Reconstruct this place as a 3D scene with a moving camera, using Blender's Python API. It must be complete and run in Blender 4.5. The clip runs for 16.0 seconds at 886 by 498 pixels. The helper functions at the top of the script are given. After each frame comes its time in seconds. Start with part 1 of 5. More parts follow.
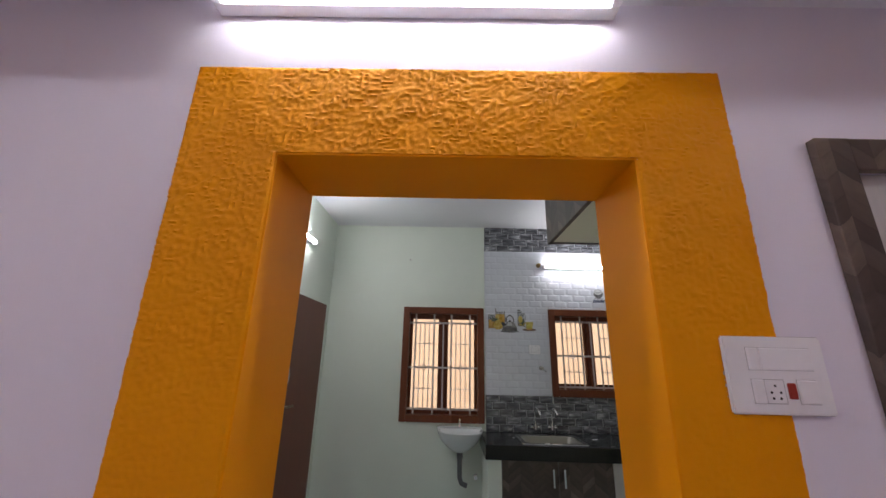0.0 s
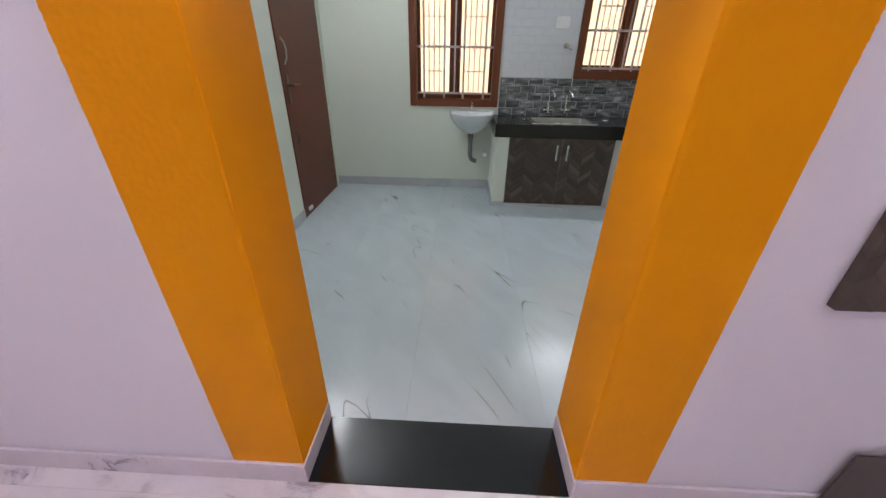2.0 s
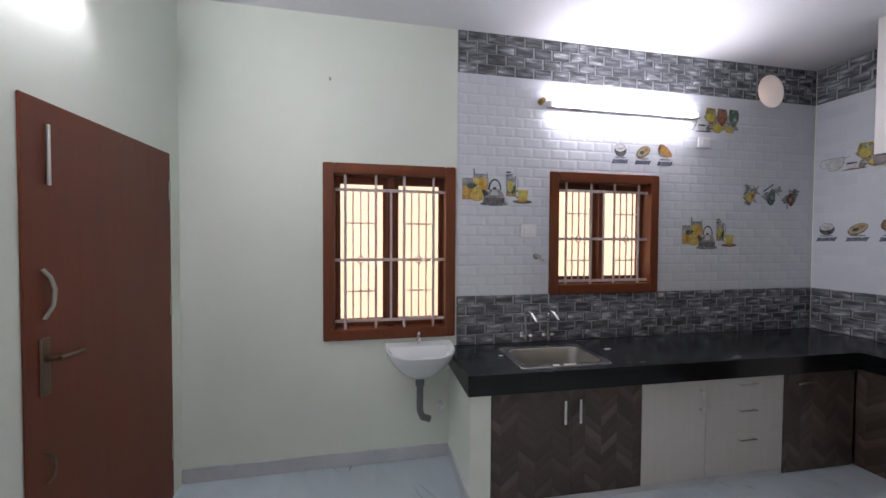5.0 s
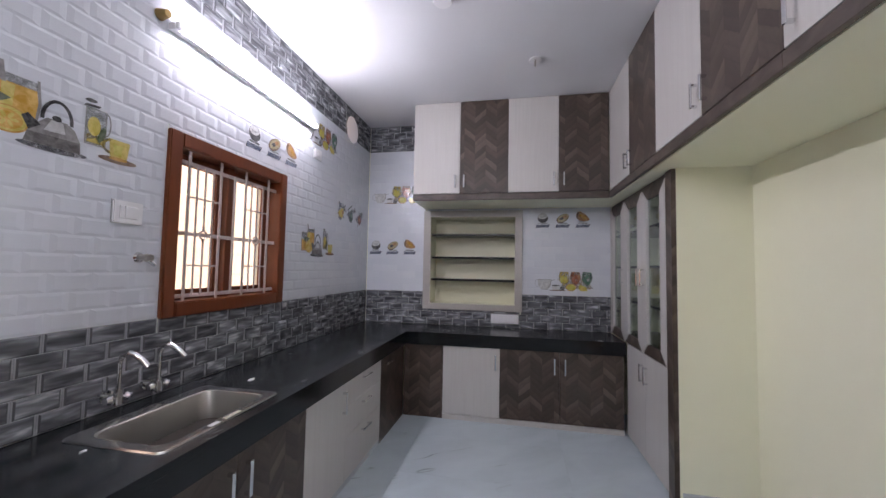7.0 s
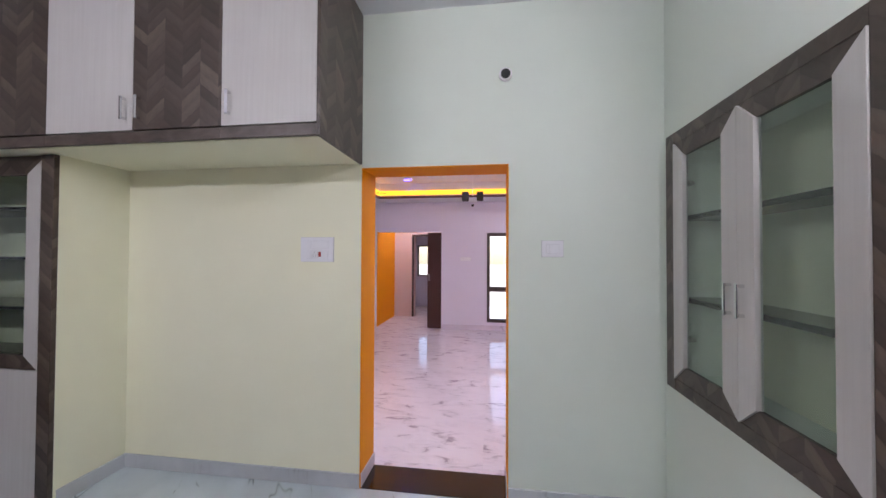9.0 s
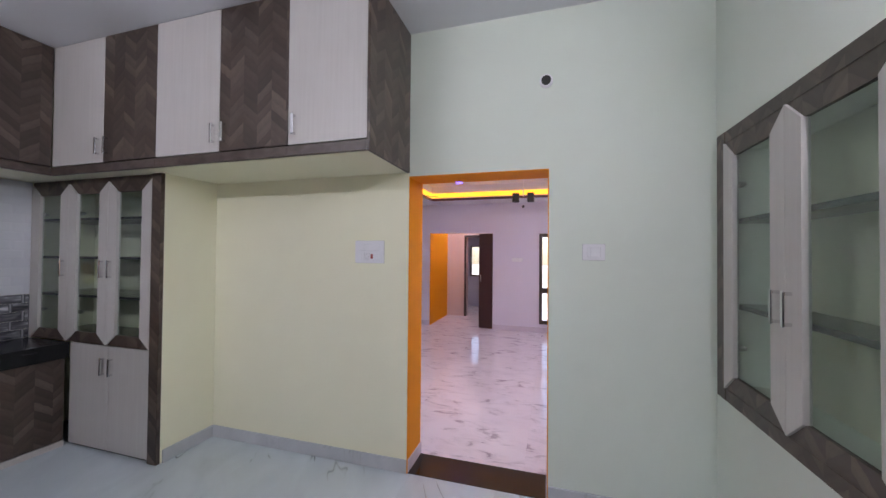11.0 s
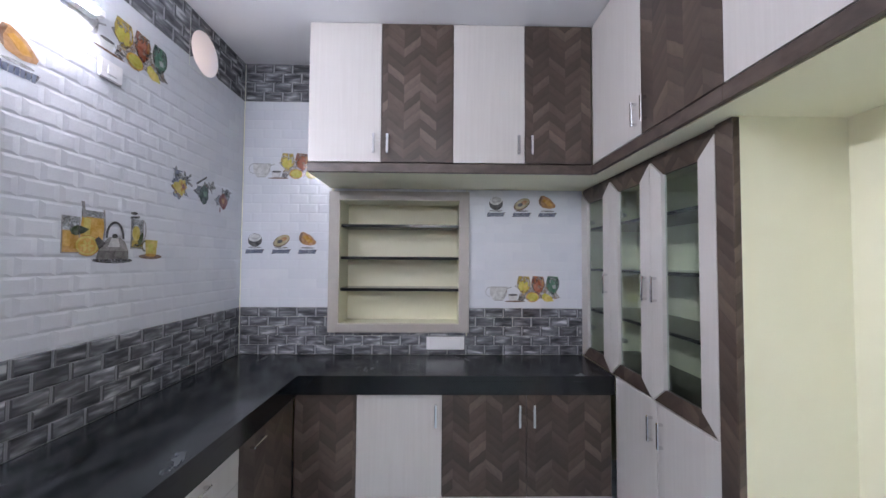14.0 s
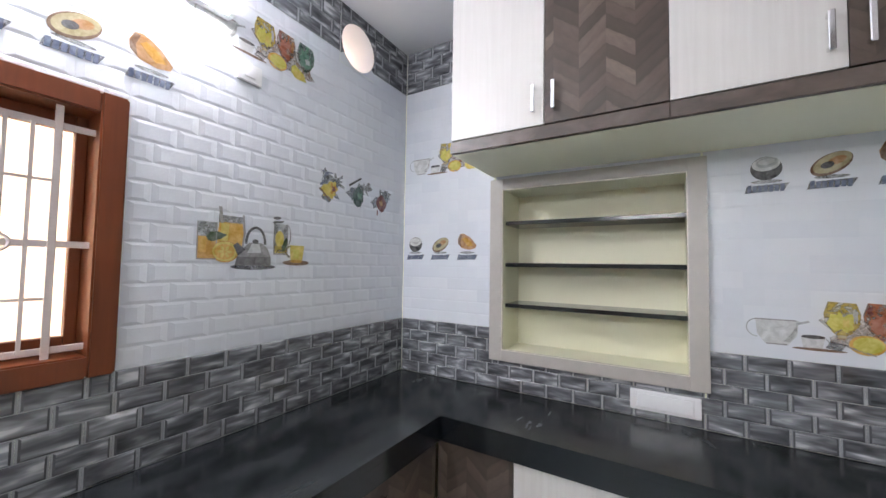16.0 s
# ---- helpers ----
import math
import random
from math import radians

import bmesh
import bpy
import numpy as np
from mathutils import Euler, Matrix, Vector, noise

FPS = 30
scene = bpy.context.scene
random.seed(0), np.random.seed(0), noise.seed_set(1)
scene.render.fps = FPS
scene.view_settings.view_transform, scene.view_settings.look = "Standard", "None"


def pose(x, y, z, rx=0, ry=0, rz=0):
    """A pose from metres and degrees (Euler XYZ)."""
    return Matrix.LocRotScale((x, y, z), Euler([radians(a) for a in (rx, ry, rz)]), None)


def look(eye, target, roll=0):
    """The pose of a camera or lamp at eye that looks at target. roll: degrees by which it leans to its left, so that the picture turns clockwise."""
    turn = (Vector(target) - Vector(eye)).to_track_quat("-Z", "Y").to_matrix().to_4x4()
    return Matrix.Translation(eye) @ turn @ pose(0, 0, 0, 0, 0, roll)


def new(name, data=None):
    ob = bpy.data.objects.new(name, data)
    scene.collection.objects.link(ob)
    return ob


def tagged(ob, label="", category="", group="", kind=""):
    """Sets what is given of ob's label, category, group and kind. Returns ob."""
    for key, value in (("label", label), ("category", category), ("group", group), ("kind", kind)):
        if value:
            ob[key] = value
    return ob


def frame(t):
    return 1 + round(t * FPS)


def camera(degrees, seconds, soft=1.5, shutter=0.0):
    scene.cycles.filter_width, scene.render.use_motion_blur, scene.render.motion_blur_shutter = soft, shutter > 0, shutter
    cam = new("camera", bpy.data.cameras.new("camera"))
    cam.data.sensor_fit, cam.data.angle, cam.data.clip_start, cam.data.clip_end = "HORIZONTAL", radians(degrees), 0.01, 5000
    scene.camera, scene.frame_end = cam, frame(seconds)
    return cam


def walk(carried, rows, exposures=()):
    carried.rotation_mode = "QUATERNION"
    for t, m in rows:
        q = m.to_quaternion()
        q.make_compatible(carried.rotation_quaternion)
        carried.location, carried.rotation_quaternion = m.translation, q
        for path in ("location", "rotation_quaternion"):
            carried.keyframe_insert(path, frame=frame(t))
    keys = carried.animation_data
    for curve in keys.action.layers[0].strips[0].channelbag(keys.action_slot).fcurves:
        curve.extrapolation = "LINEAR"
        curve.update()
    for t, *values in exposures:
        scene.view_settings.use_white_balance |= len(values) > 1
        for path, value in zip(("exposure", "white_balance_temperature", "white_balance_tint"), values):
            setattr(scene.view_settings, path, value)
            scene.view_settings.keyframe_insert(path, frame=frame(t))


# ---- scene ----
cam = camera(101.3, 16.0)
PATH = [
    (0, (0.499, 1.012, 1.614), (0.475, 2.932, 2.174), 1.3),
    (0.5, (0.509, 1.057, 1.569), (0.48, 3.047, 1.771), 1.8),
    (1, (0.517, 1.089, 1.531), (0.478, 3.078, 1.325), 1.1),
    (1.5, (0.536, 1.11, 1.481), (0.472, 3.017, 0.881), 1.0),
    (2, (0.554, 1.116, 1.391), (0.481, 2.88, 0.452), 0.9),
    (2.5, (0.546, 1.246, 1.407), (0.477, 2.963, 0.385), 0.9),
    (3, (0.495, 1.692, 1.439), (0.453, 3.405, 0.407), 0.6),
    (3.5, (0.487, 2.087, 1.543), (0.456, 3.946, 0.806), 0.7),
    (3.7, (0.444, 2.203, 1.581), (0.426, 4.145, 1.102), 0.8),
    (5.8, (0.237, 3.065, 1.62), (1.316, 4.749, 1.663), 0.9),
    (6, (0.179, 3.192, 1.587), (1.488, 4.704, 1.636), 1.4),
    (6.5, (0.187, 3.496, 1.461), (1.936, 4.459, 1.584), 0.7),
    (7, (0.188, 3.633, 1.473), (2.15, 4.008, 1.578), 1.1),
    (7.5, (0.231, 3.998, 1.479), (2.177, 3.546, 1.564), 0.3),
    (8, (0.242, 4.175, 1.537), (1.85, 2.987, 1.589), 0.2),
    (8.5, (0.166, 4.353, 1.54), (1.19, 2.636, 1.571), -0.2),
    (8.7, (0.15, 4.41, 1.545), (0.876, 2.547, 1.574), 0.0),
    (9.75, (0.07, 4.60, 1.55), (-0.277, 2.63, 1.588), 0.3),
    (10.8, (0.03, 4.671, 1.548), (0.268, 2.685, 1.588), 0.5),
    (11, (0.013, 4.587, 1.568), (0.585, 2.671, 1.598), 0.5),
    (11.5, (0.013, 4.403, 1.545), (1.378, 2.942, 1.581), -0.0),
    (12, (-0.006, 4.148, 1.525), (1.878, 3.482, 1.598), 0.2),
    (12.5, (-0.039, 3.912, 1.528), (1.952, 3.75, 1.613), 0.6),
    (13, (0.272, 3.903, 1.527), (2.269, 3.815, 1.614), 0.6),
    (13.5, (0.803, 3.854, 1.532), (2.8, 3.789, 1.612), 0.7),
    (14, (1.379, 3.785, 1.569), (3.377, 3.75, 1.64), 0.4),
    (14.5, (1.834, 3.722, 1.579), (3.833, 3.695, 1.641), 0.3),
    (15, (2.04, 3.732, 1.602), (4.037, 3.827, 1.66), 0.3),
    (15.5, (2.138, 3.792, 1.601), (4.072, 4.297, 1.668), 0.6),
    (16, (2.165, 3.71, 1.584), (3.874, 4.744, 1.676), 0.9),
]
EXPOSURE = [
    (0.0, 0.44, 6600, 8), (0.5, 1.12, 6450, 7), (1.0, 0.92, 6450, 6), (1.5, 0.93, 6430, 9), (2.0, 1.21, 6450, 5), (2.5, 1.27, 6450, 5), (3.0, 1.28, 6430, 0), (3.5, 1.28, 6500, 3), (6.0, 0.87, 6330, 18), (7.0, 1.29, 6340, 17), (7.5, 1.29, 6430, 16), (8.0, 1.65, 6430, 16), (8.5, 1.45, 6330, 16),
    (10.8, 1.09, 6270, 16), (11.0, 1.11, 6270, 16), (11.5, 1.25, 6170, 15), (12.0, 1.53, 6100, 15), (12.5, 1.13, 6130, 14), (13.0, 1.10, 6030, 17), (14.0, 1.85, 6100, 14), (14.5, 2.45, 6300, 11), (15.5, 2.43, 6400, 9), (16.0, 2.20, 6400, 9),
]
walk(cam, [(t, look(eye, target, roll)) for t, eye, target, roll in PATH], EXPOSURE)

# ---- world, sun, exposure ----
world = bpy.data.worlds.new("world")
scene.world = world
world.use_nodes = True
_wn = world.node_tree
_sky = _wn.nodes.new("ShaderNodeTexSky")
_sky.sky_type, _sky.sun_disc = "NISHITA", False
_sky.sun_elevation, _sky.sun_rotation = radians(58), radians(200)
_wn.links.new(_sky.outputs[0], _wn.nodes["Background"].inputs[0])
_wn.nodes["Background"].inputs[1].default_value = 0.12
sun = new("sun", bpy.data.lights.new("sun", "SUN"))
sun.data.energy, sun.data.angle, sun.data.color = 3.8, radians(0.6), (1.0, 0.93, 0.82)
sun.matrix_world = look((-2, -6, 14), (-2 + 0.34 * 6, -6 + 6 * 0.94, 14 - 10.2))
TUBE_POWER = 57.0


# ---- materials ----
class Nodes:
    """A small wrapper round a node material."""

    def __init__(self, name, rough=0.5, metal=0.0, base=(0.5, 0.5, 0.5), spec=0.5):
        self.mat = bpy.data.materials.new(name)
        self.mat.use_nodes = True
        self.tree = self.mat.node_tree
        self.bsdf = self.tree.nodes["Principled BSDF"]
        self.put("Base Color", (*base, 1))
        self.put("Roughness", rough)
        self.put("Metallic", metal)
        self.put("Specular IOR Level", spec)

    def put(self, socket, value):
        if isinstance(value, bpy.types.NodeSocket):
            self.tree.links.new(value, self.bsdf.inputs[socket])
        else:
            self.bsdf.inputs[socket].default_value = value
        return self

    def node(self, kind, ins=None, **attrs):
        n = self.tree.nodes.new(kind)
        if "operation" in attrs:
            n.operation = attrs["operation"]
        if "blend_type" in attrs:
            n.blend_type = attrs["blend_type"]
        if "feature" in attrs:
            n.feature = attrs["feature"]
        if "data_type" in attrs:
            n.data_type = attrs["data_type"]
        for key, value in (ins or {}).items():
            if isinstance(value, bpy.types.NodeSocket):
                self.tree.links.new(value, n.inputs[key])
            else:
                n.inputs[key].default_value = value
        return n

    def math(self, op, a, b=0.0):
        return self.node("ShaderNodeMath", {0: a, 1: b}, operation=op).outputs[0]

    def position(self):
        return self.node("ShaderNodeNewGeometry").outputs["Position"]

    def scaled(self, vec, x, y, z, turn=0.0):
        m = self.node("ShaderNodeMapping", {"Vector": vec, "Scale": (x, y, z), "Rotation": (0, 0, turn)})
        return m.outputs[0]

    def noise(self, vec, scale, detail=3.0, rough=0.55, warp=0.0):
        n = self.node("ShaderNodeTexNoise", {"Vector": vec, "Scale": scale, "Detail": detail, "Roughness": rough, "Distortion": warp})
        return n.outputs["Fac"]

    def ramp(self, fac, *stops):
        n = self.node("ShaderNodeValToRGB", {0: fac})
        el = n.color_ramp.elements
        while len(el) < len(stops):
            el.new(0.5)
        for e, (at, c) in zip(el, stops):
            e.position, e.color = at, (*c, 1)
        return n.outputs[0]

    def mix(self, fac, a, b, blend="MIX"):
        n = self.tree.nodes.new("ShaderNodeMix")
        n.data_type, n.blend_type = "RGBA", blend
        for slot, value in ((0, fac), (6, a), (7, b)):
            if isinstance(value, bpy.types.NodeSocket):
                self.tree.links.new(value, n.inputs[slot])
            else:
                n.inputs[slot].default_value = value if slot == 0 else (*value, 1)
        return n.outputs[2]

    def bump(self, height, strength=0.2, distance=0.005):
        n = self.node("ShaderNodeBump", {"Height": height, "Strength": strength, "Distance": distance})
        return self.put("Normal", n.outputs[0])

    def random(self):
        return self.node("ShaderNodeObjectInfo").outputs["Random"]


def paint(name, base, rough=0.55, mottled=0.04, relief=0.06, spec=0.4):
    m = Nodes(name, rough, spec=spec)
    p = m.position()
    big = m.noise(p, 1.3, 3)
    fine = m.noise(p, 90, 3)
    c = m.mix(big, [v * (1 - mottled) for v in base], [min(0.92, v * (1 + mottled)) for v in base])
    m.put("Base Color", c)
    m.bump(fine, relief, 0.003)
    return m.mat


def plain(name, base, rough=0.4, metal=0.0, grain=0.06, scale=40):
    m = Nodes(name, rough, metal)
    n = m.noise(m.position(), scale, 3)
    m.put("Base Color", m.mix(n, [v * (1 - grain) for v in base], [min(1, v * (1 + grain)) for v in base]))
    r = m.math("MULTIPLY_ADD", n, 0.15)
    m.tree.nodes[-1].inputs[2].default_value = max(0.02, rough - 0.07)
    m.put("Roughness", r)
    return m.mat


def glow(name, colour, strength):
    m = Nodes(name, 0.4, base=colour)
    m.put("Emission Color", (*colour, 1)).put("Emission Strength", strength)
    return m.mat


MINT = paint("mint_wall_paint", (0.755, 0.815, 0.73))
CREAM = paint("cream_wall_paint", (0.89, 0.88, 0.685))
LILAC = paint("pale_lilac_wall_paint", (0.775, 0.745, 0.835))
# Tan in place of lilac puts dimness and orange bounce into the colour.
BOUNCE_TAN = paint("tan_for_orange_bounce", (0.72, 0.58, 0.55))
WHITE_PAINT = paint("white_ceiling_paint", (0.75, 0.76, 0.785), 0.7)
ORANGE = paint("orange_enamel_paint", (0.84, 0.308, 0.0), 0.58, 0.06, 0.1, 0.15)
OUTSIDE = paint("peach_outside_paint", (0.84, 0.61, 0.455), 0.8)
CONCRETE = paint("grey_concrete", (0.48, 0.45, 0.42), 0.9)


def stucco():
    m = Nodes("orange_textured_paint", 0.55, spec=0.18)
    p = m.position()
    n = m.noise(p, 3.0, 3)
    m.put("Base Color", m.mix(n, (0.775, 0.288, 0.0), (0.855, 0.34, 0.001)))
    m.bump(m.noise(p, 60, 4, 0.6), 0.25, 0.004)
    return m.mat


STUCCO = stucco()


def marble(name, low, high, vein, amount, rough, turn=0.9, scale=1.0, gaps=0.54, haze=0.3, stretch=(0.8, 3.0), detail=5.0, warp=0.9, line=0.008):
    """Polished vitrified marble tile with thin broken diagonal veins."""
    m = Nodes(name, rough)
    p = m.node("ShaderNodeMapping", {"Vector": m.position(), "Scale": (scale, scale, scale), "Rotation": (0, 0, turn)}).outputs[0]
    shift = m.node("ShaderNodeCombineXYZ", {0: m.math("MULTIPLY", m.random(), 17.0), 1: m.math("MULTIPLY", m.random(), 31.0)}).outputs[0]
    p = m.node("ShaderNodeVectorMath", {0: p, 1: shift}, operation="ADD").outputs[0]
    cloud = m.noise(m.scaled(p, 1.0, 2.2, 1.0), 1.6, 4, 0.55, 0.6)
    base = m.mix(m.ramp(cloud, (0.35, (0, 0, 0)), (0.7, (1, 1, 1))), low, high)
    vein_line = m.noise(m.scaled(p, stretch[0], stretch[1], 1.0), 1.6, detail, 0.55, warp)
    d = m.math("ABSOLUTE", m.math("SUBTRACT", vein_line, 0.5))
    thin = m.ramp(d, (0.0, (1, 1, 1)), (line, (0, 0, 0)))
    broken = m.ramp(m.noise(p, 2.1, 2), (gaps, (0, 0, 0)), (gaps + 0.1, (1, 1, 1)))
    soft = m.ramp(d, (0.0, (haze,) * 3), (0.05, (0, 0, 0)))
    fac = m.math("MULTIPLY", m.mix(1.0, m.mix(1.0, thin, broken, "MULTIPLY"), m.mix(1.0, soft, broken, "MULTIPLY"), "ADD"), amount)
    m.put("Base Color", m.mix(fac, base, vein))
    m.put("Roughness", m.ramp(m.noise(p, 5, 3), (0.3, (rough - 0.02,) * 3), (0.7, (rough + 0.02,) * 3)))
    return m.mat


FLOOR_TILE = marble("pale_marble_floor_tile", (0.50, 0.575, 0.62), (0.56, 0.64, 0.685), (0.12, 0.13, 0.125), 0.85, 0.22, 1.04, 1.2, 0.545, 0.08, (0.45, 1.9), 2.3, 0.35, 0.0058)


def blotched_marble():
    """Polished pinkish white tile with short ragged grey-mauve blotches."""
    m = Nodes("blotched_marble_floor_tile", 0.07)
    p = m.position()
    shift = m.node("ShaderNodeCombineXYZ", {0: m.math("MULTIPLY", m.random(), 17.0), 1: m.math("MULTIPLY", m.random(), 31.0)}).outputs[0]
    p = m.node("ShaderNodeVectorMath", {0: p, 1: shift}, operation="ADD").outputs[0]
    base = m.mix(m.noise(p, 2.2, 3), (0.72, 0.655, 0.715), (0.84, 0.785, 0.835))
    q = m.scaled(p, 1.0, 2.1, 1.0, 0.45)
    ragged = m.noise(q, 4.2, 6, 0.62, 0.9)
    core = m.ramp(ragged, (0.55, (0, 0, 0)), (0.66, (1, 1, 1)))
    halo = m.ramp(ragged, (0.46, (0, 0, 0)), (0.64, (0.35, 0.35, 0.35)))
    where = m.ramp(m.noise(p, 1.7, 2), (0.36, (0.15, 0.15, 0.15)), (0.56, (1, 1, 1)))
    fac = m.mix(1.0, m.mix(1.0, core, halo, "LIGHTEN"), where, "MULTIPLY")
    m.put("Base Color", m.mix(m.math("MULTIPLY", fac, 0.85), base, (0.30, 0.245, 0.30)))
    return m.mat


HALL_TILE = blotched_marble()
SKIRT = marble("grey_marble_skirting", (0.52, 0.55, 0.58), (0.62, 0.64, 0.67), (0.30, 0.31, 0.33), 0.5, 0.25, 2.2)
HALL_SKIRT = marble("pink_marble_skirting", (0.66, 0.60, 0.68), (0.76, 0.70, 0.78), (0.25, 0.2, 0.27), 0.8, 0.15, 0.4, 1.7)
GROUT = plain("pale_grout", (0.55, 0.57, 0.60), 0.8)


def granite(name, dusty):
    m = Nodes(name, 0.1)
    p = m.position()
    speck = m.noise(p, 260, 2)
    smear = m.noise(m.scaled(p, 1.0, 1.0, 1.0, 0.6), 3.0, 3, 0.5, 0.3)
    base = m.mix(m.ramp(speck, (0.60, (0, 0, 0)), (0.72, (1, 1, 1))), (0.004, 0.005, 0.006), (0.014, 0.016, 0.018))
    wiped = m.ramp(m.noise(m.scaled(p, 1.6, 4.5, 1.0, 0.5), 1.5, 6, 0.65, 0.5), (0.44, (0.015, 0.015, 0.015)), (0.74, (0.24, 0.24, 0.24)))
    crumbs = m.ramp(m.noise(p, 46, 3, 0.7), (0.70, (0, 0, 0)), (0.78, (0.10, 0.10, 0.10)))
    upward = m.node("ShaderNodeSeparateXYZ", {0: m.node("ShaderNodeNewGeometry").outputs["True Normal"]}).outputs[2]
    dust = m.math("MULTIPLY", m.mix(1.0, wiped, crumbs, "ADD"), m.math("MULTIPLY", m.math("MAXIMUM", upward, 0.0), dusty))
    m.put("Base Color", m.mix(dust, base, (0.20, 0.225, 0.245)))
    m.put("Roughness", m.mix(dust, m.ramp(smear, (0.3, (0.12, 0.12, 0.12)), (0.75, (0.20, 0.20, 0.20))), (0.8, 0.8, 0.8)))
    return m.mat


GRANITE = granite("black_polished_granite", 1.0)
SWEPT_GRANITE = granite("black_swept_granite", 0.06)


def white_tile():
    m = Nodes("white_glazed_wall_tile", 0.16)
    p = m.position()
    tone = m.mix(m.random(), (0.69, 0.715, 0.77), (0.75, 0.77, 0.815))
    n = m.noise(p, 7, 3)
    m.put("Base Color", m.mix(m.math("MULTIPLY", n, 0.35), tone, (0.62, 0.655, 0.715)))
    m.bump(m.noise(p, 9, 2), 0.05, 0.012)
    return m.mat


def grey_tile():
    m = Nodes("smoky_grey_wall_tile", 0.16)
    p = m.position()
    shift = m.math("MULTIPLY", m.random(), 40.0)
    q = m.node("ShaderNodeVectorMath", {0: p, 1: m.node("ShaderNodeCombineXYZ", {0: shift, 1: shift, 2: shift}).outputs[0]}, operation="ADD").outputs[0]
    streak = m.noise(m.scaled(q, 6.0, 6.0, 30.0), 1.0, 2.4, 0.5, 0.35)
    c = m.ramp(streak, (0.30, (0.060, 0.063, 0.070)), (0.47, (0.145, 0.150, 0.165)), (0.60, (0.29, 0.30, 0.325)), (0.71, (0.64, 0.65, 0.685)))
    tone = m.mix(m.random(), (0.72, 0.72, 0.72), (1.1, 1.1, 1.1))
    m.put("Base Color", m.mix(1.0, c, tone, "MULTIPLY"))
    m.bump(streak, 0.06, 0.006)
    return m.mat


WHITE_TILE, GREY_TILE = white_tile(), grey_tile()
# Silver border at the tile sides; above and below it paints the bevel highlight.
SILVER_EDGE = plain("silver_tile_border_and_highlight", (0.33, 0.34, 0.36), 0.25, 0.0, 0.3, 30)


# Dark grey that paints bevel shading into the tile sides.
SHADED_BEVEL = plain("shaded_grey_tile_bevel", (0.10, 0.105, 0.115), 0.2, 0.0, 0.2, 60)


def herringbone():
    """Brown laminate printed with a zigzag of short planks."""
    m = Nodes("brown_herringbone_laminate", 0.36)
    sep = m.node("ShaderNodeSeparateXYZ", {0: m.position()})
    u = m.math("ADD", sep.outputs[0], sep.outputs[1])
    v = sep.outputs[2]
    col = m.math("DIVIDE", u, 0.108)
    ci = m.math("FLOOR", col)
    sign = m.math("SUBTRACT", m.math("MULTIPLY", m.math("MODULO", m.math("ADD", ci, 400.0), 2.0), 2.0), 1.0)
    off = m.math("MULTIPLY", m.math("SUBTRACT", m.math("FRACT", col), 0.5), m.math("MULTIPLY", sign, 0.088))
    wander = m.math("MULTIPLY", m.math("SUBTRACT", m.noise(m.position(), 34, 2), 0.5), 0.016)
    s = m.math("DIVIDE", m.math("ADD", m.math("ADD", v, off), wander), 0.062)
    si = m.math("FLOOR", s)
    key = m.node("ShaderNodeCombineXYZ", {0: ci, 1: si, 2: 0.0}).outputs[0]
    rnd = m.node("ShaderNodeTexWhiteNoise", {0: key}).outputs["Value"]
    base = m.ramp(rnd, (0.0, (0.062, 0.045, 0.036)), (0.4, (0.086, 0.062, 0.049)), (0.75, (0.118, 0.087, 0.069)), (1.0, (0.178, 0.133, 0.104)))
    across = m.node("ShaderNodeCombineXYZ", {0: m.math("MULTIPLY", s, 1.0), 1: m.math("MULTIPLY", off, 14.0), 2: m.math("MULTIPLY", rnd, 50.0)}).outputs[0]
    grain = m.noise(across, 2.6, 4, 0.6)
    c = m.mix(m.math("MULTIPLY", grain, 0.6), base, (0.028, 0.018, 0.014))
    edge = m.ramp(m.math("FRACT", s), (0.0, (0.86, 0.86, 0.86)), (0.3, (0.98, 0.98, 0.98)), (0.8, (1.10, 1.10, 1.10)), (1.0, (0.94, 0.94, 0.94)))
    m.put("Base Color", m.mix(1.0, c, edge, "MULTIPLY"))
    m.bump(grain, 0.05, 0.002)
    return m.mat


def pale_laminate():
    m = Nodes("white_woodgrain_laminate", 0.38)
    p = m.position()
    g = m.noise(m.scaled(p, 60.0, 60.0, 2.0), 1.0, 4, 0.6, 0.3)
    big = m.noise(m.scaled(p, 9.0, 9.0, 0.7), 1.0, 2)
    c = m.mix(g, (0.50, 0.48, 0.46), (0.63, 0.615, 0.595))
    m.put("Base Color", m.mix(m.math("MULTIPLY", big, 0.4), c, (0.58, 0.55, 0.52)))
    m.bump(g, 0.05, 0.002)
    return m.mat


HERRING, PALE = herringbone(), pale_laminate()


def edge_laminate():
    """Mottled brown laminate with its grain along the strip."""
    m = Nodes("brown_mottled_edge_laminate", 0.4)
    p = m.position()
    g = m.noise(m.scaled(p, 3.0, 3.0, 45.0), 1.0, 4, 0.6, 0.4)
    blotch = m.noise(m.scaled(p, 9.0, 9.0, 14.0), 1.0, 3, 0.5, 0.5)
    c = m.mix(m.ramp(blotch, (0.35, (0, 0, 0)), (0.7, (1, 1, 1))), (0.062, 0.044, 0.036), (0.135, 0.10, 0.083))
    m.put("Base Color", m.mix(m.math("MULTIPLY", g, 0.5), c, (0.04, 0.028, 0.023)))
    m.bump(g, 0.05, 0.002)
    return m.mat


EDGE_BROWN = edge_laminate()
GREIGE = plain("grey_beige_laminate", (0.46, 0.43, 0.40), 0.42, 0.0, 0.08, 22)


